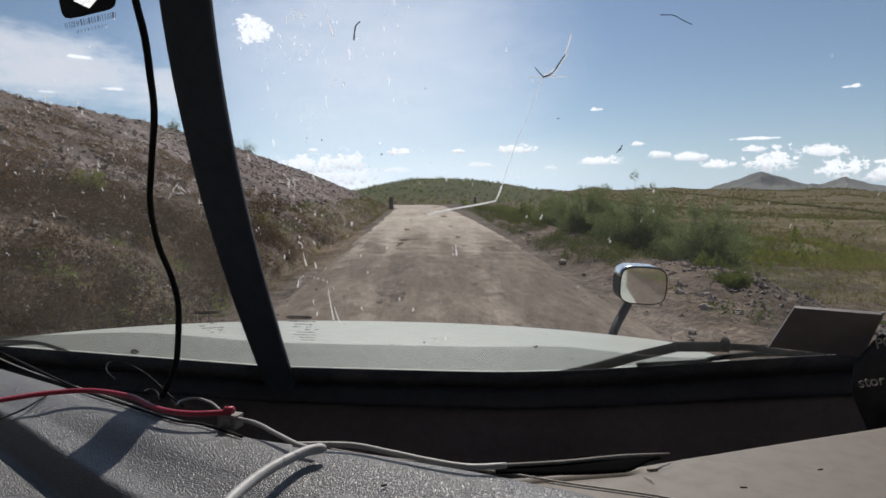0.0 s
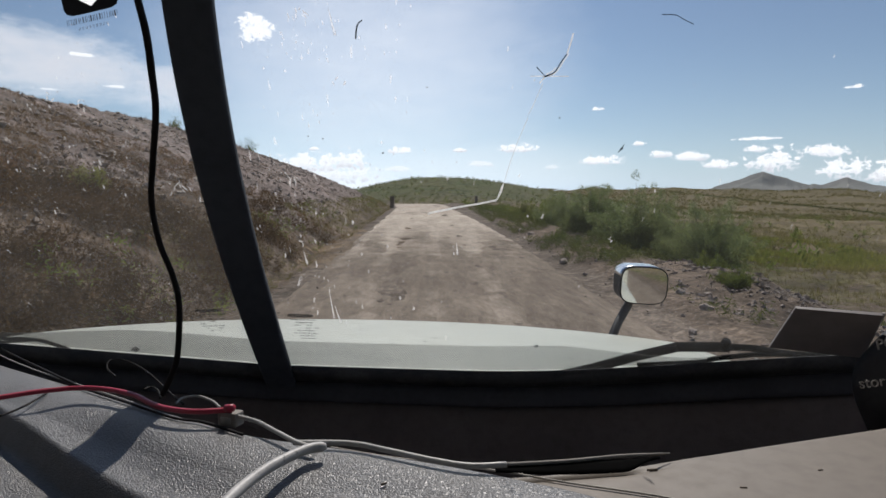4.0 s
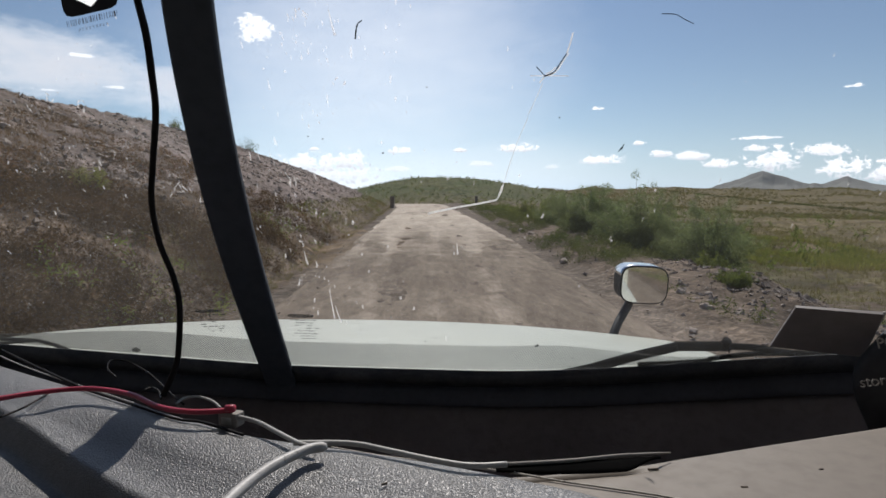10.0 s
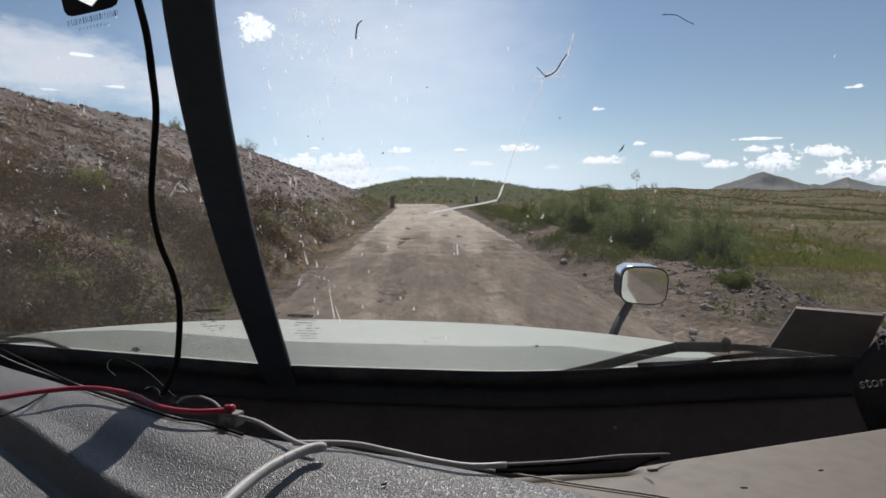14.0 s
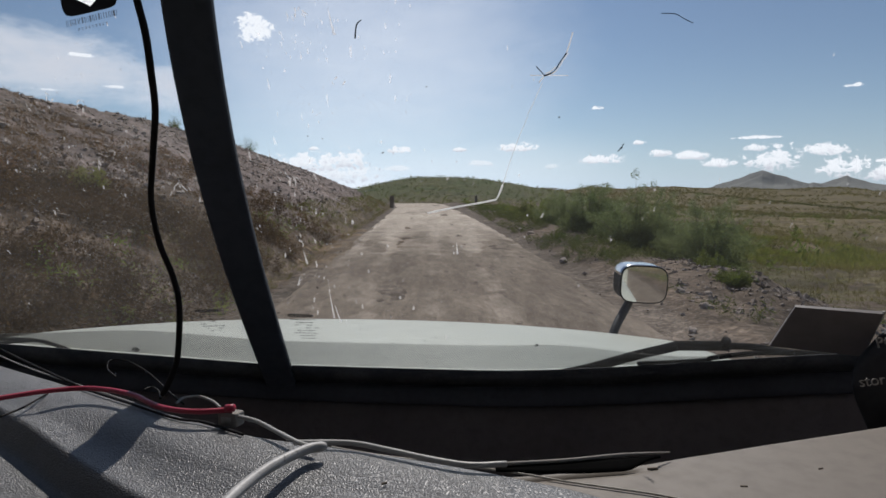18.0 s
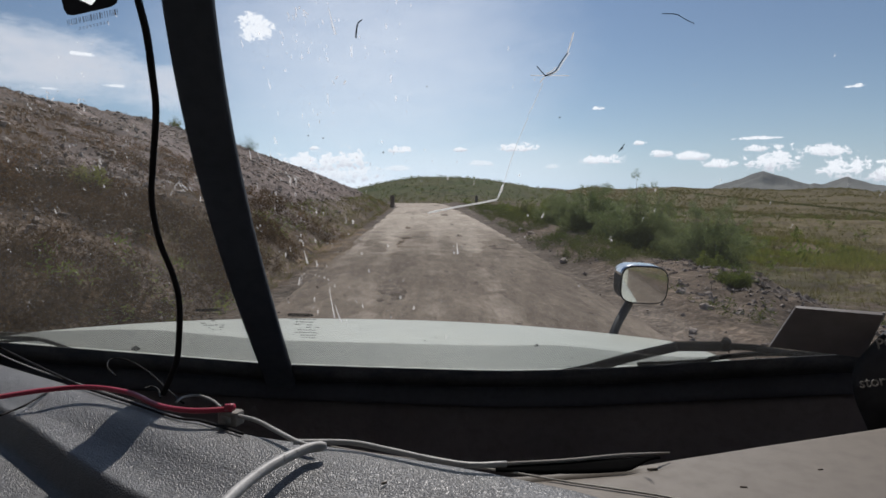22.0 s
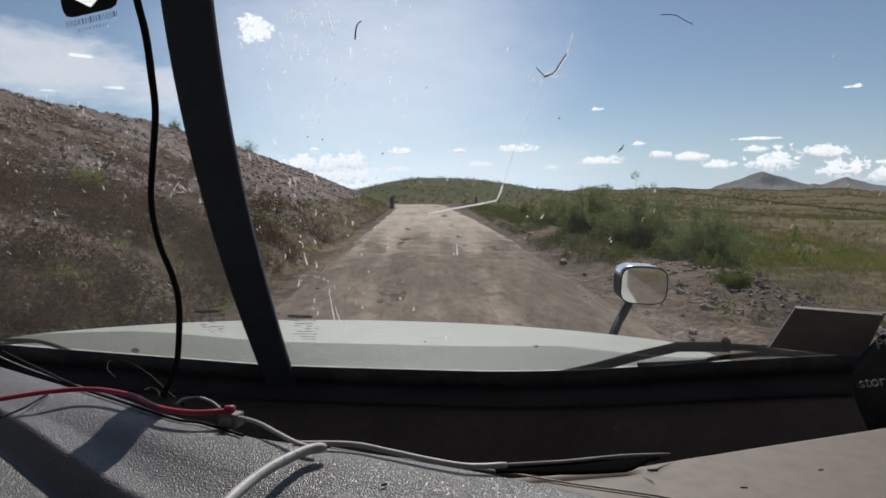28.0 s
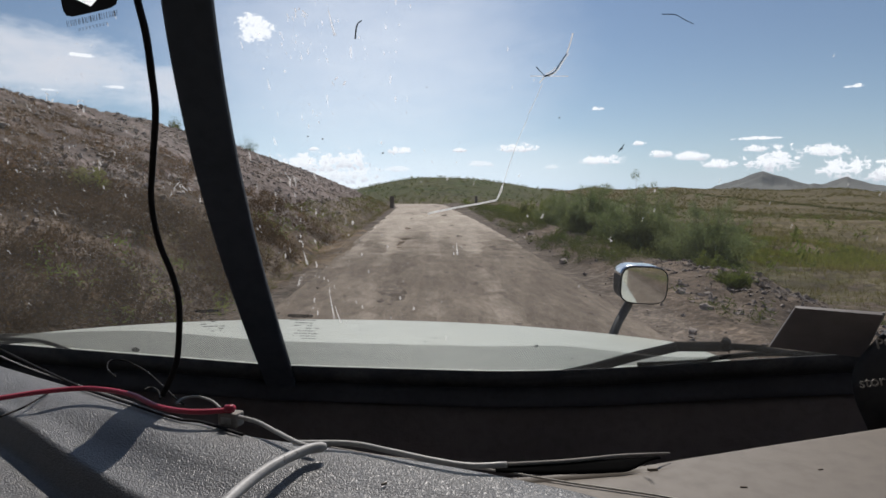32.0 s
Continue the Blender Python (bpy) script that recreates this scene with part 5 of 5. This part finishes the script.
CLUSTERS = ((-0.2637, 0.0685, 5, 1.0), (-0.2736, 0.0690, 3, 0.8), (-0.2406, 0.0673, 5, 0.9), (-0.2479, 0.0226, 4, 1.0), (-0.2018, 0.0144, 6, 1.2), (-0.1884, 0.0100, 7, 1.2),
            (-0.1404, 0.0232, 5, 1.6), (-0.1070, 0.0179, 6, 1.0), (-0.2604, 0.0426, 3, 0.7), (-0.0829, 0.1226, 8, 0.8), (-0.0789, 0.0625, 3, 0.7), (-0.1078, -0.0697, 6, 0.6),
            (-0.1392, -0.0252, 4, 0.7), (0.0265, -0.0414, 4, 0.6), (-0.0610, 0.0836, 3, 0.9), (0.1488, -0.0315, 5, 0.5), (-0.3064, 0.0221, 3, 0.7), (-0.2229, 0.0372, 4, 0.8), (-0.0809, -0.0399, 3, 0.5))
for cx, cz, count, size in CLUSTERS:
    for _ in range(count):
        x, z = cx + 0.004 * size * crng.normal(), cz + 0.0045 * size * crng.normal()
        h, lean = 0.0036 * size * (0.3 + crng.rand()), 0.6 * crng.normal()
        part("splash", tube([on_glass(x, z, 0.0045), on_glass(x + 0.3 * lean * h, z - 0.4 * h, 0.0045), on_glass(x + lean * h, z - h, 0.0045)],
             lambda t, q=0.00018 + 0.0003 * crng.rand(): q * (0.4 + 1.2 * math.sin(3 * t)), 5, 3), M_SPLAT, left_pane if x < MID else right_pane)


def glass_patch(corners, mat, name, parent, label="", off=0.0048):
    bm = bmesh.new()
    bm.faces.new([bm.verts.new(on_glass(x, z, off)) for x, z in corners])
    bmesh.ops.solidify(bm, geom=bm.faces[:], thickness=0.0003)
    return part(name, bm, mat, parent, label, False)


for x, z, s in ((-0.2777, -0.1441, 0.0042), (-0.0003, -0.1351, 0.0012), (0.0014, -0.1607, 0.0010), (0.1041, -0.1369, 0.0022), (0.1353, -0.1371, 0.0010), (0.1386, -0.1501, 0.0012), (0.0691, -0.1446, 0.0008), (-0.0315, -0.1387, 0.0009), (0.0094, -0.1308, 0.0009), (0.1402, 0.0358, 0.0012), (-0.0868, 0.0462, 0.0007), (-0.0758, 0.0445, 0.0007), (-0.0314, 0.0342, 0.0009), (0.0937, 0.0564, 0.0007), (0.0014, 0.0766, 0.0006)):
    glass_patch([(x - s, z - 0.3 * s), (x - 0.1 * s, z - 0.8 * s), (x + s, z - 0.2 * s), (x + 0.5 * s, z + 0.7 * s), (x - 0.6 * s, z + 0.5 * s)], M_INK, "leaf_bit", left_pane if x < MID else right_pane)

# sticker in the upper part of the pane: dark square with a pale arrow, a bar code below
sticker = thing("sticker", C((-0.218, ws_y(-0.218, 0.14), 0.115)), "dark square sticker with a pale arrow on the windshield", "sticker")


def T(x, z):
    """From the sticker's own axes to the raked glass."""
    a, b = (x + 0.0172) / 0.0344, (z + 0.0195) / 0.039
    return -0.2330 + 0.0354 * a + 0.0052 * b, 0.1162 + 0.0081 * a + 0.0274 * b


ARROW = [(0.0, -0.0150), (0.0090, -0.0068), (0.0046, -0.0068), (0.0046, 0.0140), (0.0, 0.0140)]
bm = bmesh.new()
for side in (-1, 1):
    ring = []
    for k in range(21):
        a = -math.pi / 2 + math.pi * k / 20
        r = (abs(math.cos(a)) ** 7 + abs(math.sin(a)) ** 7) ** (-1 / 7)
        ring.append((side * 0.0172 * r * max(math.cos(a), 0.0), 0.0195 * r * math.sin(a)))
    ring += [(side * x, z) for x, z in reversed(ARROW)]
    bm.faces.new([bm.verts.new(on_glass(*T(x, z), 0.0048)) for x, z in ring])
bmesh.ops.solidify(bm, geom=bm.faces[:], thickness=0.0003)
part("square", bm, M_STICKER, sticker, "", False)
glass_patch([T(x, z) for x, z in ARROW] + [T(-x, z) for x, z in ARROW[-2:0:-1]], M_CRACK, "arrow", sticker, "pale translucent arrow")
brng = random.Random(4)
bx = -0.0165
while bx < 0.0155:
    bw = brng.choice((0.0004, 0.0006, 0.0011))
    glass_patch([T(bx, -0.0215), T(bx + bw, -0.0215), T(bx + bw, -0.0262), T(bx, -0.0262)], M_INK, "bar", sticker)
    bx += bw + brng.choice((0.0005, 0.0007, 0.0010))
for k in range(9):
    glass_patch([T(-0.010 + 0.0022 * k, -0.0288), T(-0.0086 + 0.0022 * k, -0.0288), T(-0.0086 + 0.0022 * k, -0.0312), T(-0.010 + 0.0022 * k, -0.0312)], M_FAINT, "print_bar", sticker)

# maker's prints at the foot of both panes, as bars
for cx, cz, s, parent in ((-0.118, -0.1100, 1.0, right_pane), (-0.203, -0.1040, 0.85, left_pane)):
    bm = bmesh.new()
    ring = [(0.0125 * s * math.copysign(abs(math.cos(a)) ** 0.5, math.cos(a)), 0.0020 * s * math.copysign(abs(math.sin(a)) ** 0.6, math.sin(a))) for a in (2 * math.pi * k / 24 for k in range(24))]
    bm.faces.new([bm.verts.new(on_glass(cx + x, cz + z, 0.0048)) for x, z in ring])
    bmesh.ops.solidify(bm, geom=bm.faces[:], thickness=0.0003)
    part("maker_mark", bm, M_INK, parent, "", False)
    for i in range(8):
        z = cz - 0.0042 * s - 0.0030 * s * i
        a = cx - 0.011 * s + (0.010 * s * brng.random() if i % 2 else 0)
        while a < cx + 0.013 * s:
            w = 0.001 + 0.004 * brng.random()
            if brng.random() < (0.95 if i in (0, 5) else 0.5):
                glass_patch([(a, z), (a + w, z), (a + w, z - 0.0009), (a, z - 0.0009)], M_INK, "print_bar", parent)
            a += w + 0.001


# ---- loose things on the dash ----
def inside(pts):
    """Draws the upper points towards the eye, to keep them within the raked windshield."""
    return [tuple(v * (1 - 0.17 * float(ease(0.0, 0.10, p[2]))) for v in p) for p in pts]


def cable(pts, r, mat, label, name="cable", sides=10):
    return tagged(new(name, mesh_of(name, tube(line(pts), r, sides, 10), mat)), label, "cable")


cable(inside([(-0.1969, 0.4300, 0.1560), (-0.1937, 0.4300, 0.1339), (-0.1890, 0.4300, 0.1117), (-0.1862, 0.4300, 0.0854), (-0.1845, 0.4300, 0.0588), (-0.1878, 0.4300, 0.0242), (-0.1896, 0.4300, -0.0030), (-0.1852, 0.4300, -0.0305), (-0.1767, 0.4300, -0.0544), (-0.1731, 0.4300, -0.0744), (-0.1745, 0.4300, -0.1027), (-0.1775, 0.4300, -0.1190), (-0.1869, 0.4300, -0.1395)]), 0.0021, M_WIRE, "black cable hanging in front of the windshield", "hanging_cable")
cable([(-0.2829, 0.3846, -0.1280), (-0.2740, 0.3920, -0.1280), (-0.2535, 0.4053, -0.1280), (-0.2266, 0.4106, -0.1280), (-0.1941, 0.3976, -0.1280), (-0.1650, 0.3727, -0.1280), (-0.1407, 0.3629, -0.1280), (-0.1171, 0.3652, -0.1280)], 0.0017, M_RED, "red cable lying across the grey dash cover", "red_cable")
cable([(-0.1244, 0.3697, -0.1320), (-0.1021, 0.3575, -0.1320), (-0.0843, 0.3393, -0.1320), (-0.0682, 0.3227, -0.1320), (-0.0581, 0.3171, -0.1320)], 0.0013, M_PALE, "off-white cable beside the small connector", "white_cable")
cable([(-0.0725, 0.3285, -0.1340), (-0.0413, 0.3268, -0.1340), (-0.0190, 0.3163, -0.1340), (0.0020, 0.3050, -0.1340), (0.0219, 0.2971, -0.1340), (0.0412, 0.2978, -0.1340)], 0.0015, M_PALE, "off-white cable along the dash edge", "white_cable")
cable([(-0.0869, 0.2475, -0.1300), (-0.0826, 0.2690, -0.1300), (-0.0751, 0.2898, -0.1300), (-0.0624, 0.3089, -0.1300), (-0.0521, 0.3136, -0.1300)], lambda t: 0.0027 - 0.0012 * max(0, t - 0.94) / 0.06, M_WORN, "thick worn off-white cable lying on the dash", "white_cable", 14)
cable([(0.0415, 0.3040, -0.1368), (0.0731, 0.3072, -0.1368), (0.1017, 0.3126, -0.1368), (0.1175, 0.3143, -0.1368), (0.1321, 0.3160, -0.1370)], lambda t: 0.0010 - 0.0006 * t ** 3, M_CORD, "grey braided cord along the tan dash edge", "cord")
cable([(-0.4308, 0.5983, -0.1360), (-0.3863, 0.5566, -0.1360), (-0.3106, 0.4912, -0.1360), (-0.2449, 0.4364, -0.1360), (-0.1966, 0.4022, -0.1360), (-0.1554, 0.3737, -0.1360), (-0.1354, 0.3664, -0.1360), (-0.1054, 0.3458, -0.1360)], 0.0009, M_WIRE, "thin black wire along the dash edge", "thin_wire", 6)
cable([(-0.4140, 0.5743, -0.1370), (-0.3723, 0.5359, -0.1370), (-0.3144, 0.4899, -0.1370), (-0.2553, 0.4479, -0.1370), (-0.2058, 0.4134, -0.1370), (-0.1613, 0.3796, -0.1370)], 0.0005, M_PALE, "thin pale wire along the dash edge", "thin_wire", 6)
cable([(-0.2609, 0.5118, -0.1500), (-0.2824, 0.5400, -0.1500), (-0.2930, 0.5670, -0.1500), (-0.2759, 0.5625, -0.1500), (-0.2399, 0.5246, -0.1500), (-0.1987, 0.4693, -0.1500), (-0.1769, 0.4411, -0.1500)], 0.0007, M_WIRE, "looped thin dark wire behind the dash", "wire_loop", 6)
cable([(-0.1711, 0.4142, -0.1400), (-0.1703, 0.4249, -0.1400), (-0.1617, 0.4284, -0.1400), (-0.1483, 0.4182, -0.1400), (-0.1378, 0.4041, -0.1400)], 0.0009, M_LINING, "looped thin dark wire behind the dash", "wire_loop", 6)
cable([(-0.2099, 0.4515, -0.1420), (-0.2068, 0.4569, -0.1420), (-0.1982, 0.4485, -0.1420), (-0.1887, 0.4302, -0.1420)], 0.0007, M_WIRE, "looped thin dark wire behind the dash", "wire_loop", 6)
cable([(-0.2662, 0.3799, -0.1360), (-0.2630, 0.3964, -0.1360), (-0.2640, 0.4157, -0.1360), (-0.2646, 0.4255, -0.1360)], 0.0007, M_WIRE, "short black wire end on the dash cover", "thin_wire", 6)
pc = C((-0.1189, 0.3672, -0.1340))
plug = thing("connector", pc, "small off-white plug connector on red and white cables", "connector")
pm = Matrix.Translation(pc) @ Matrix.Rotation(radians(-20), 4, "Z")
part("housing", boxed((-0.0065, -0.004, -0.004), (0.0065, 0.004, 0.0045), pm, 0.001), M_CORD, plug)
part("window", boxed((-0.004, -0.0046, -0.002), (0.003, -0.0038, 0.002), pm), M_LINING, plug)
part("red_tip", tube([C((-0.1175, 0.3625, -0.1260)) + Vector((-0.003, 0, 0)), C((-0.1175, 0.3625, -0.1260)) + Vector((0.0025, -0.001, 0.0005))], 0.0022, 8, 1), M_RED, plug)

for x, y, s, a in ((0.205, 0.300, 0.0014, 8), (0.155, 0.282, 0.0017, -5), (0.262, 0.325, 0.0015, 20), (0.118, 0.303, 0.0028, 4), (-0.02, 0.285, 0.0016, 30)):
    m = Matrix.Translation(C((x, y, -0.1400 if x > 0 else -0.1372))) @ Matrix.Rotation(radians(a), 4, "Z")
    crumb = new("crumb", mesh_of("crumb", boxed((-s, -s * 0.22, -0.0006), (s, s * 0.22, 0.0006), m, 0.0003), M_BARK))
    tagged(crumb, "small dark crumb lying on the dash", "crumb", "crumbs on the dash")

# dark board leaning in the corner of the windshield
PA, PB, PC, PD = line([(0.2938, 0.4700, -0.0843), (0.3419, 0.4400, -0.0844), (0.3460, 0.4650, -0.1231), (0.2889, 0.4950, -0.1218)])
board = thing("board", (PC + PD) / 2, "dark brown board leaning against the windshield", "board")
bm = bmesh.new()
bm.faces.new([bm.verts.new(p) for p in (PA, PB, PC, PD)])
bmesh.ops.subdivide_edges(bm, edges=bm.edges[:], cuts=3, use_grid_fill=True)
bmesh.ops.solidify(bm, geom=bm.faces[:], thickness=0.003)
part("panel", bm, M_PANEL, board, "", False)
part("pale_edge", tube([PB + Vector((0.0, -0.001, 0)), PC + Vector((0, -0.001, 0))], 0.0013, 6, 1), M_LINING, board)

# black printed bag at the side of the dash
bag = thing("bag", C((0.40, 0.455, -0.2)), "black bag with white lettering at the end of the dash", "bag")


def bag_at(u, v):
    a = math.pi * (v - 0.5)
    x = 0.3265 + 0.15 * u
    top = -0.086 + 0.03 * u - 0.03 * (1 - u) ** 6
    return C((x + 0.010 * math.sin(7 * v), 0.445 - 0.030 * math.cos(a) * min(1, 0.2 + 2.2 * u) ** 0.5, -0.20 + (top + 0.20) * (0.5 + 0.5 * math.sin(a))))


part("cloth", sheet(16, 14, bag_at, 0.003), M_BLACK, bag, "creased black cloth")


def lettering(text, at, size, tiltz):
    cu = bpy.data.curves.new("lettering", "FONT")
    cu.body, cu.size, cu.extrude = text, size, 0.0003
    tmp = bpy.data.objects.new("lettering", cu)
    dg = bpy.context.evaluated_depsgraph_get()
    scene.collection.objects.link(tmp)
    dg.update()
    me = bpy.data.meshes.new_from_object(tmp.evaluated_get(dg))
    bpy.data.objects.remove(tmp)
    me.transform(Matrix.Translation(at) @ Matrix.Rotation(radians(tiltz), 4, "Z") @ Matrix.Rotation(radians(80), 4, "X") @ Matrix.Rotation(radians(9), 4, "Z"))
    me.materials.clear()
    me.materials.append(M_CORD)
    return me


part("lettering", lettering("stor", C((0.3030, 0.4070, -0.1314)), 0.0105, -8), M_PRINT, bag, "white letters")
part("lettering", lettering("PO", C((0.3134, 0.4070, -0.1039)), 0.0105, -8), M_PRINT, bag, "white letters")


# ---- beside the road ----
def bush(name, x, y, w, h, leaves, mat, label, seed, leaf=0.035):
    """Many thin stems from one foot and a loose crown of small leaves with sprigs standing out of it."""
    r = np.random.RandomState(seed)
    z = float(land(x, y))
    ob = thing(name, (x, y, z), label, "bush", "bushes beside the road")
    bm = bmesh.new()
    cs, rad = [], []
    for i in range(22):
        a, o = r.rand() * 6.28, w * 0.5 * r.rand() ** 0.6
        top = h * (1 - 0.55 * (2 * o / w) ** 2) * (0.7 + 0.35 * r.rand())
        tip = Vector((x + o * math.cos(a), y + o * math.sin(a), z + top))
        foot = Vector((x + 0.25 * o * math.cos(a), y + 0.25 * o * math.sin(a), z - 0.1))
        tube([foot, foot.lerp(tip, 0.5) + Vector((0, 0, 0.12 * h)), tip], lambda t: 0.016 * h / 2.6 * (1 - 0.85 * t), 4, 5, True, bm)
        for k in range(10):
            q = (k + r.rand()) / 10
            c = foot.lerp(tip, 0.08 + 0.92 * q) + Vector(r.normal(size=3)) * 0.07 * w * (1.1 - 0.7 * q)
            cs.append((c.x, c.y, max(c.z, z + 0.1)))
            rad.append(w * (0.14 - 0.085 * q) * (0.8 + 0.5 * r.rand()))
    part("branches", bm, M_BARK, ob)
    cs, rad = np.array(cs), np.array(rad)
    tr = leaf_balls(cs[:, 0], cs[:, 1], cs[:, 2], rad, leaves // len(cs), r, leaf / float(rad.mean()), 0.9)
    part("crown", scatter_mesh("crown", tr, mat), mat, ob)
    return ob


bush("bush", 9.0, 19.0, 3.6, 2.7, 44000, M_BUSH, "large green feathery bush beside the road", 3, 0.048)
bush("bush", 7.7, 22.0, 3.6, 2.6, 40000, M_BUSH, "large green feathery bush beside the road", 4, 0.048)
bush("bush", 7.0, 26.0, 3.4, 2.5, 32000, M_BUSH, "green feathery bush beside the road", 21, 0.05)
bush("bush", 10.2, 24.5, 3.4, 2.4, 24000, M_BUSH, "green feathery bush behind the roadside bushes", 22, 0.052)
bush("bush", 6.9, 30.5, 3.0, 2.0, 22000, M_BUSH, "green feathery bush beside the road", 23, 0.05)
bush("bush", 7.2, 35.5, 2.8, 1.7, 16000, M_GREEN, "small green bush on the road bank", 5, 0.045)
bush("bush", 6.6, 41.0, 2.2, 1.2, 9000, M_GREEN, "small green bush on the road bank", 24, 0.05)
bush("bush", -7.9, 14.5, 1.3, 0.7, 9000, M_FRESH, "bright green weed clump on the slope", 31, 0.03)
bush("bush", 7.4, 15.6, 1.1, 0.6, 7000, M_GREEN, "low weed on the dirt berm", 25, 0.03)
bush("bush", 6.4, 12.3, 1.0, 0.45, 6000, M_GREEN, "low weed on the dirt berm", 26, 0.03)
for bx_, by_, bw_, s_ in ((-16.6, 58.0, 2.2, 7), (-16.4, 41.0, 1.2, 8), (-16.6, 86.0, 1.4, 9)):
    bush("bush", bx_, by_, bw_, bw_ * 0.75, 3000, M_GREEN, "small grey-green bush on the crest of the slope", s_, 0.04)
for bx_, by_, bw_, s_ in ((12.5, 34.0, 1.6, 12), (20.0, 38.0, 1.9, 13), (9.0, 52.0, 1.5, 14), (27.0, 52.0, 2.2, 15), (16.0, 70.0, 2.2, 16), (34.0, 41.0, 1.7, 17)):
    bush("bush", bx_, by_, bw_, bw_ * 0.7, 3200, M_BUSH, "round dark green bush on the plain", s_, 0.05)


def marker_post(x, y, h, w):
    z = float(land(x, y))
    ob = thing("guard_post", (x, y, z), "short dark weathered post at the road edge", "post", "posts along the road")
    part("post", boxed((x - w, y - w, z - 0.2), (x + w, y + w, z + h), None, 0.015), M_WOOD, ob)
    part("cap", boxed((x - w * 1.1, y - w * 1.1, z + h), (x + w * 1.1, y + w * 1.1, z + h + 0.03), None, 0.008), M_WOOD, ob)


marker_post(5.2, 62.0, 1.0, 0.13)
marker_post(-3.2, 60.0, 1.1, 0.2)

yp = thing("marker_post", (-5.2, -30.0, float(land(-5.2, -30.0))), "bent yellow marker post at the foot of the slope", "post")
yz = float(land(-5.2, -30.0))
part("post", tube([(-5.2, -30.0, yz - 0.2), (-5.2, -30.0, yz + 0.75), (-5.17, -30.0, yz + 1.25)], 0.05, 12, 5), M_YELLOW, yp)
part("base", tube([(-5.2, -30.0, yz - 0.02), (-5.05, -30.1, yz + 0.12)], 0.05, 10, 1), M_YELLOW, yp)

# loose larger stones
sr = np.random.RandomState(9)
stone_meshes = []
for i in range(6):
    bm = bmesh.new()
    bmesh.ops.create_icosphere(bm, subdivisions=2, radius=1)
    off = sr.rand(3) * 40
    for v in bm.verts:
        k = 1 + 0.55 * noise.noise(v.co * 1.3 + Vector(off)) + 0.2 * noise.noise(v.co * 3.1 + Vector(off))
        v.co = Vector((v.co.x * 1.1, v.co.y * 0.85, v.co.z * 0.6)) * k
    stone_meshes.append(mesh_of("stone", bm, M_STONE, False))


def stone(x, y, s, label="pale angular stone lying on the ground"):
    ob = new("stone", stone_meshes[sr.randint(6)])
    ob.location, ob.scale = (x, y, float(land(x, y)) + 0.15 * s), (s, s, s)
    ob.rotation_euler = (0, 0, sr.rand() * 6.28)
    tagged(ob, label, "stone", "stones beside the road")


for i in range(70):
    yy = 4 + 60 * sr.rand() ** 1.5
    uu = -6 - 10 * sr.rand()
    stone(uu + float(road_x(yy)), yy, 0.05 + 0.10 * sr.rand() ** 2, "pale angular stone on the cut slope")
for i in range(26):
    yy = 5 + 40 * sr.rand() ** 1.4
    stone(3.9 + 1.6 * sr.rand() + float(road_x(yy)) - 0.3, yy, 0.05 + 0.10 * sr.rand() ** 2, "broken stone on the gravel shoulder")

# culvert behind the truck, in the foot of the slope
cv = thing("culvert", (-8.0, -21.0, float(land(-8.0, -21.0))), "round concrete culvert with a sloping channel in the bank", "culvert")
bm = bmesh.new()
R, W2, Hh = 0.6, 2.2, 2.6
n = 32
zc = 2.4
front, back = [], []
for k in range(n):
    a = 2 * math.pi * k / n
    c, s = math.cos(a), math.sin(a)
    q = 1 / max(abs(c) / W2, abs(s) / (Hh / 2))
    front.append((bm.verts.new((-9.6, -21 + R * c, zc + R * s)), bm.verts.new((-9.6, -21 + q * c, zc + q * s)),
                  bm.verts.new((-10.0, -21 + q * c, zc + q * s)), bm.verts.new((-12.5, -21 + R * c, zc + R * s))))
for k in range(n):
    a, b = front[k], front[(k + 1) % n]
    for i in ((0, 1), (1, 2), (3, 0)):
        bm.faces.new((a[i[0]], a[i[1]], b[i[1]], b[i[0]]))
bm.faces.new([f[3] for f in front])
part("headwall", bm, M_CONC, cv, "", False)
for dy in (-0.75, 0.75):
    part("channel_wall", sheet(10, 1, lambda u, v, dy=dy: Vector((-9.6 + 4.6 * u, -21 + dy * (1 + 0.5 * u), 1.85 - 1.55 * u + 0.35 * v)), 0.12), M_CONC, cv)
part("channel", sheet(10, 2, lambda u, v: Vector((-9.6 + 4.6 * u, -21 + (2 * v - 1) * 0.75 * (1 + 0.5 * u), 1.86 - 1.55 * u)), 0.12), M_CONC, cv)

# rubble mound and broken rock face along the road further back
x, y = band(2600, -140, -64, 6.0, 26)
stuff("rubble", shards(x, y, 0.06 + 0.4 * rng.rand(len(x)) ** 4, rng), M_STONE, "pale rubble covering the earth mound", "rubble")
x, y = band(2600, -135, -42, -12.0, -5.6)
stuff("broken_rock", shards(x, y, 0.25 + 0.7 * rng.rand(len(x)) ** 2, rng, 0.4), M_ROCK, "broken reddish rock of the steep road cut", "rock")
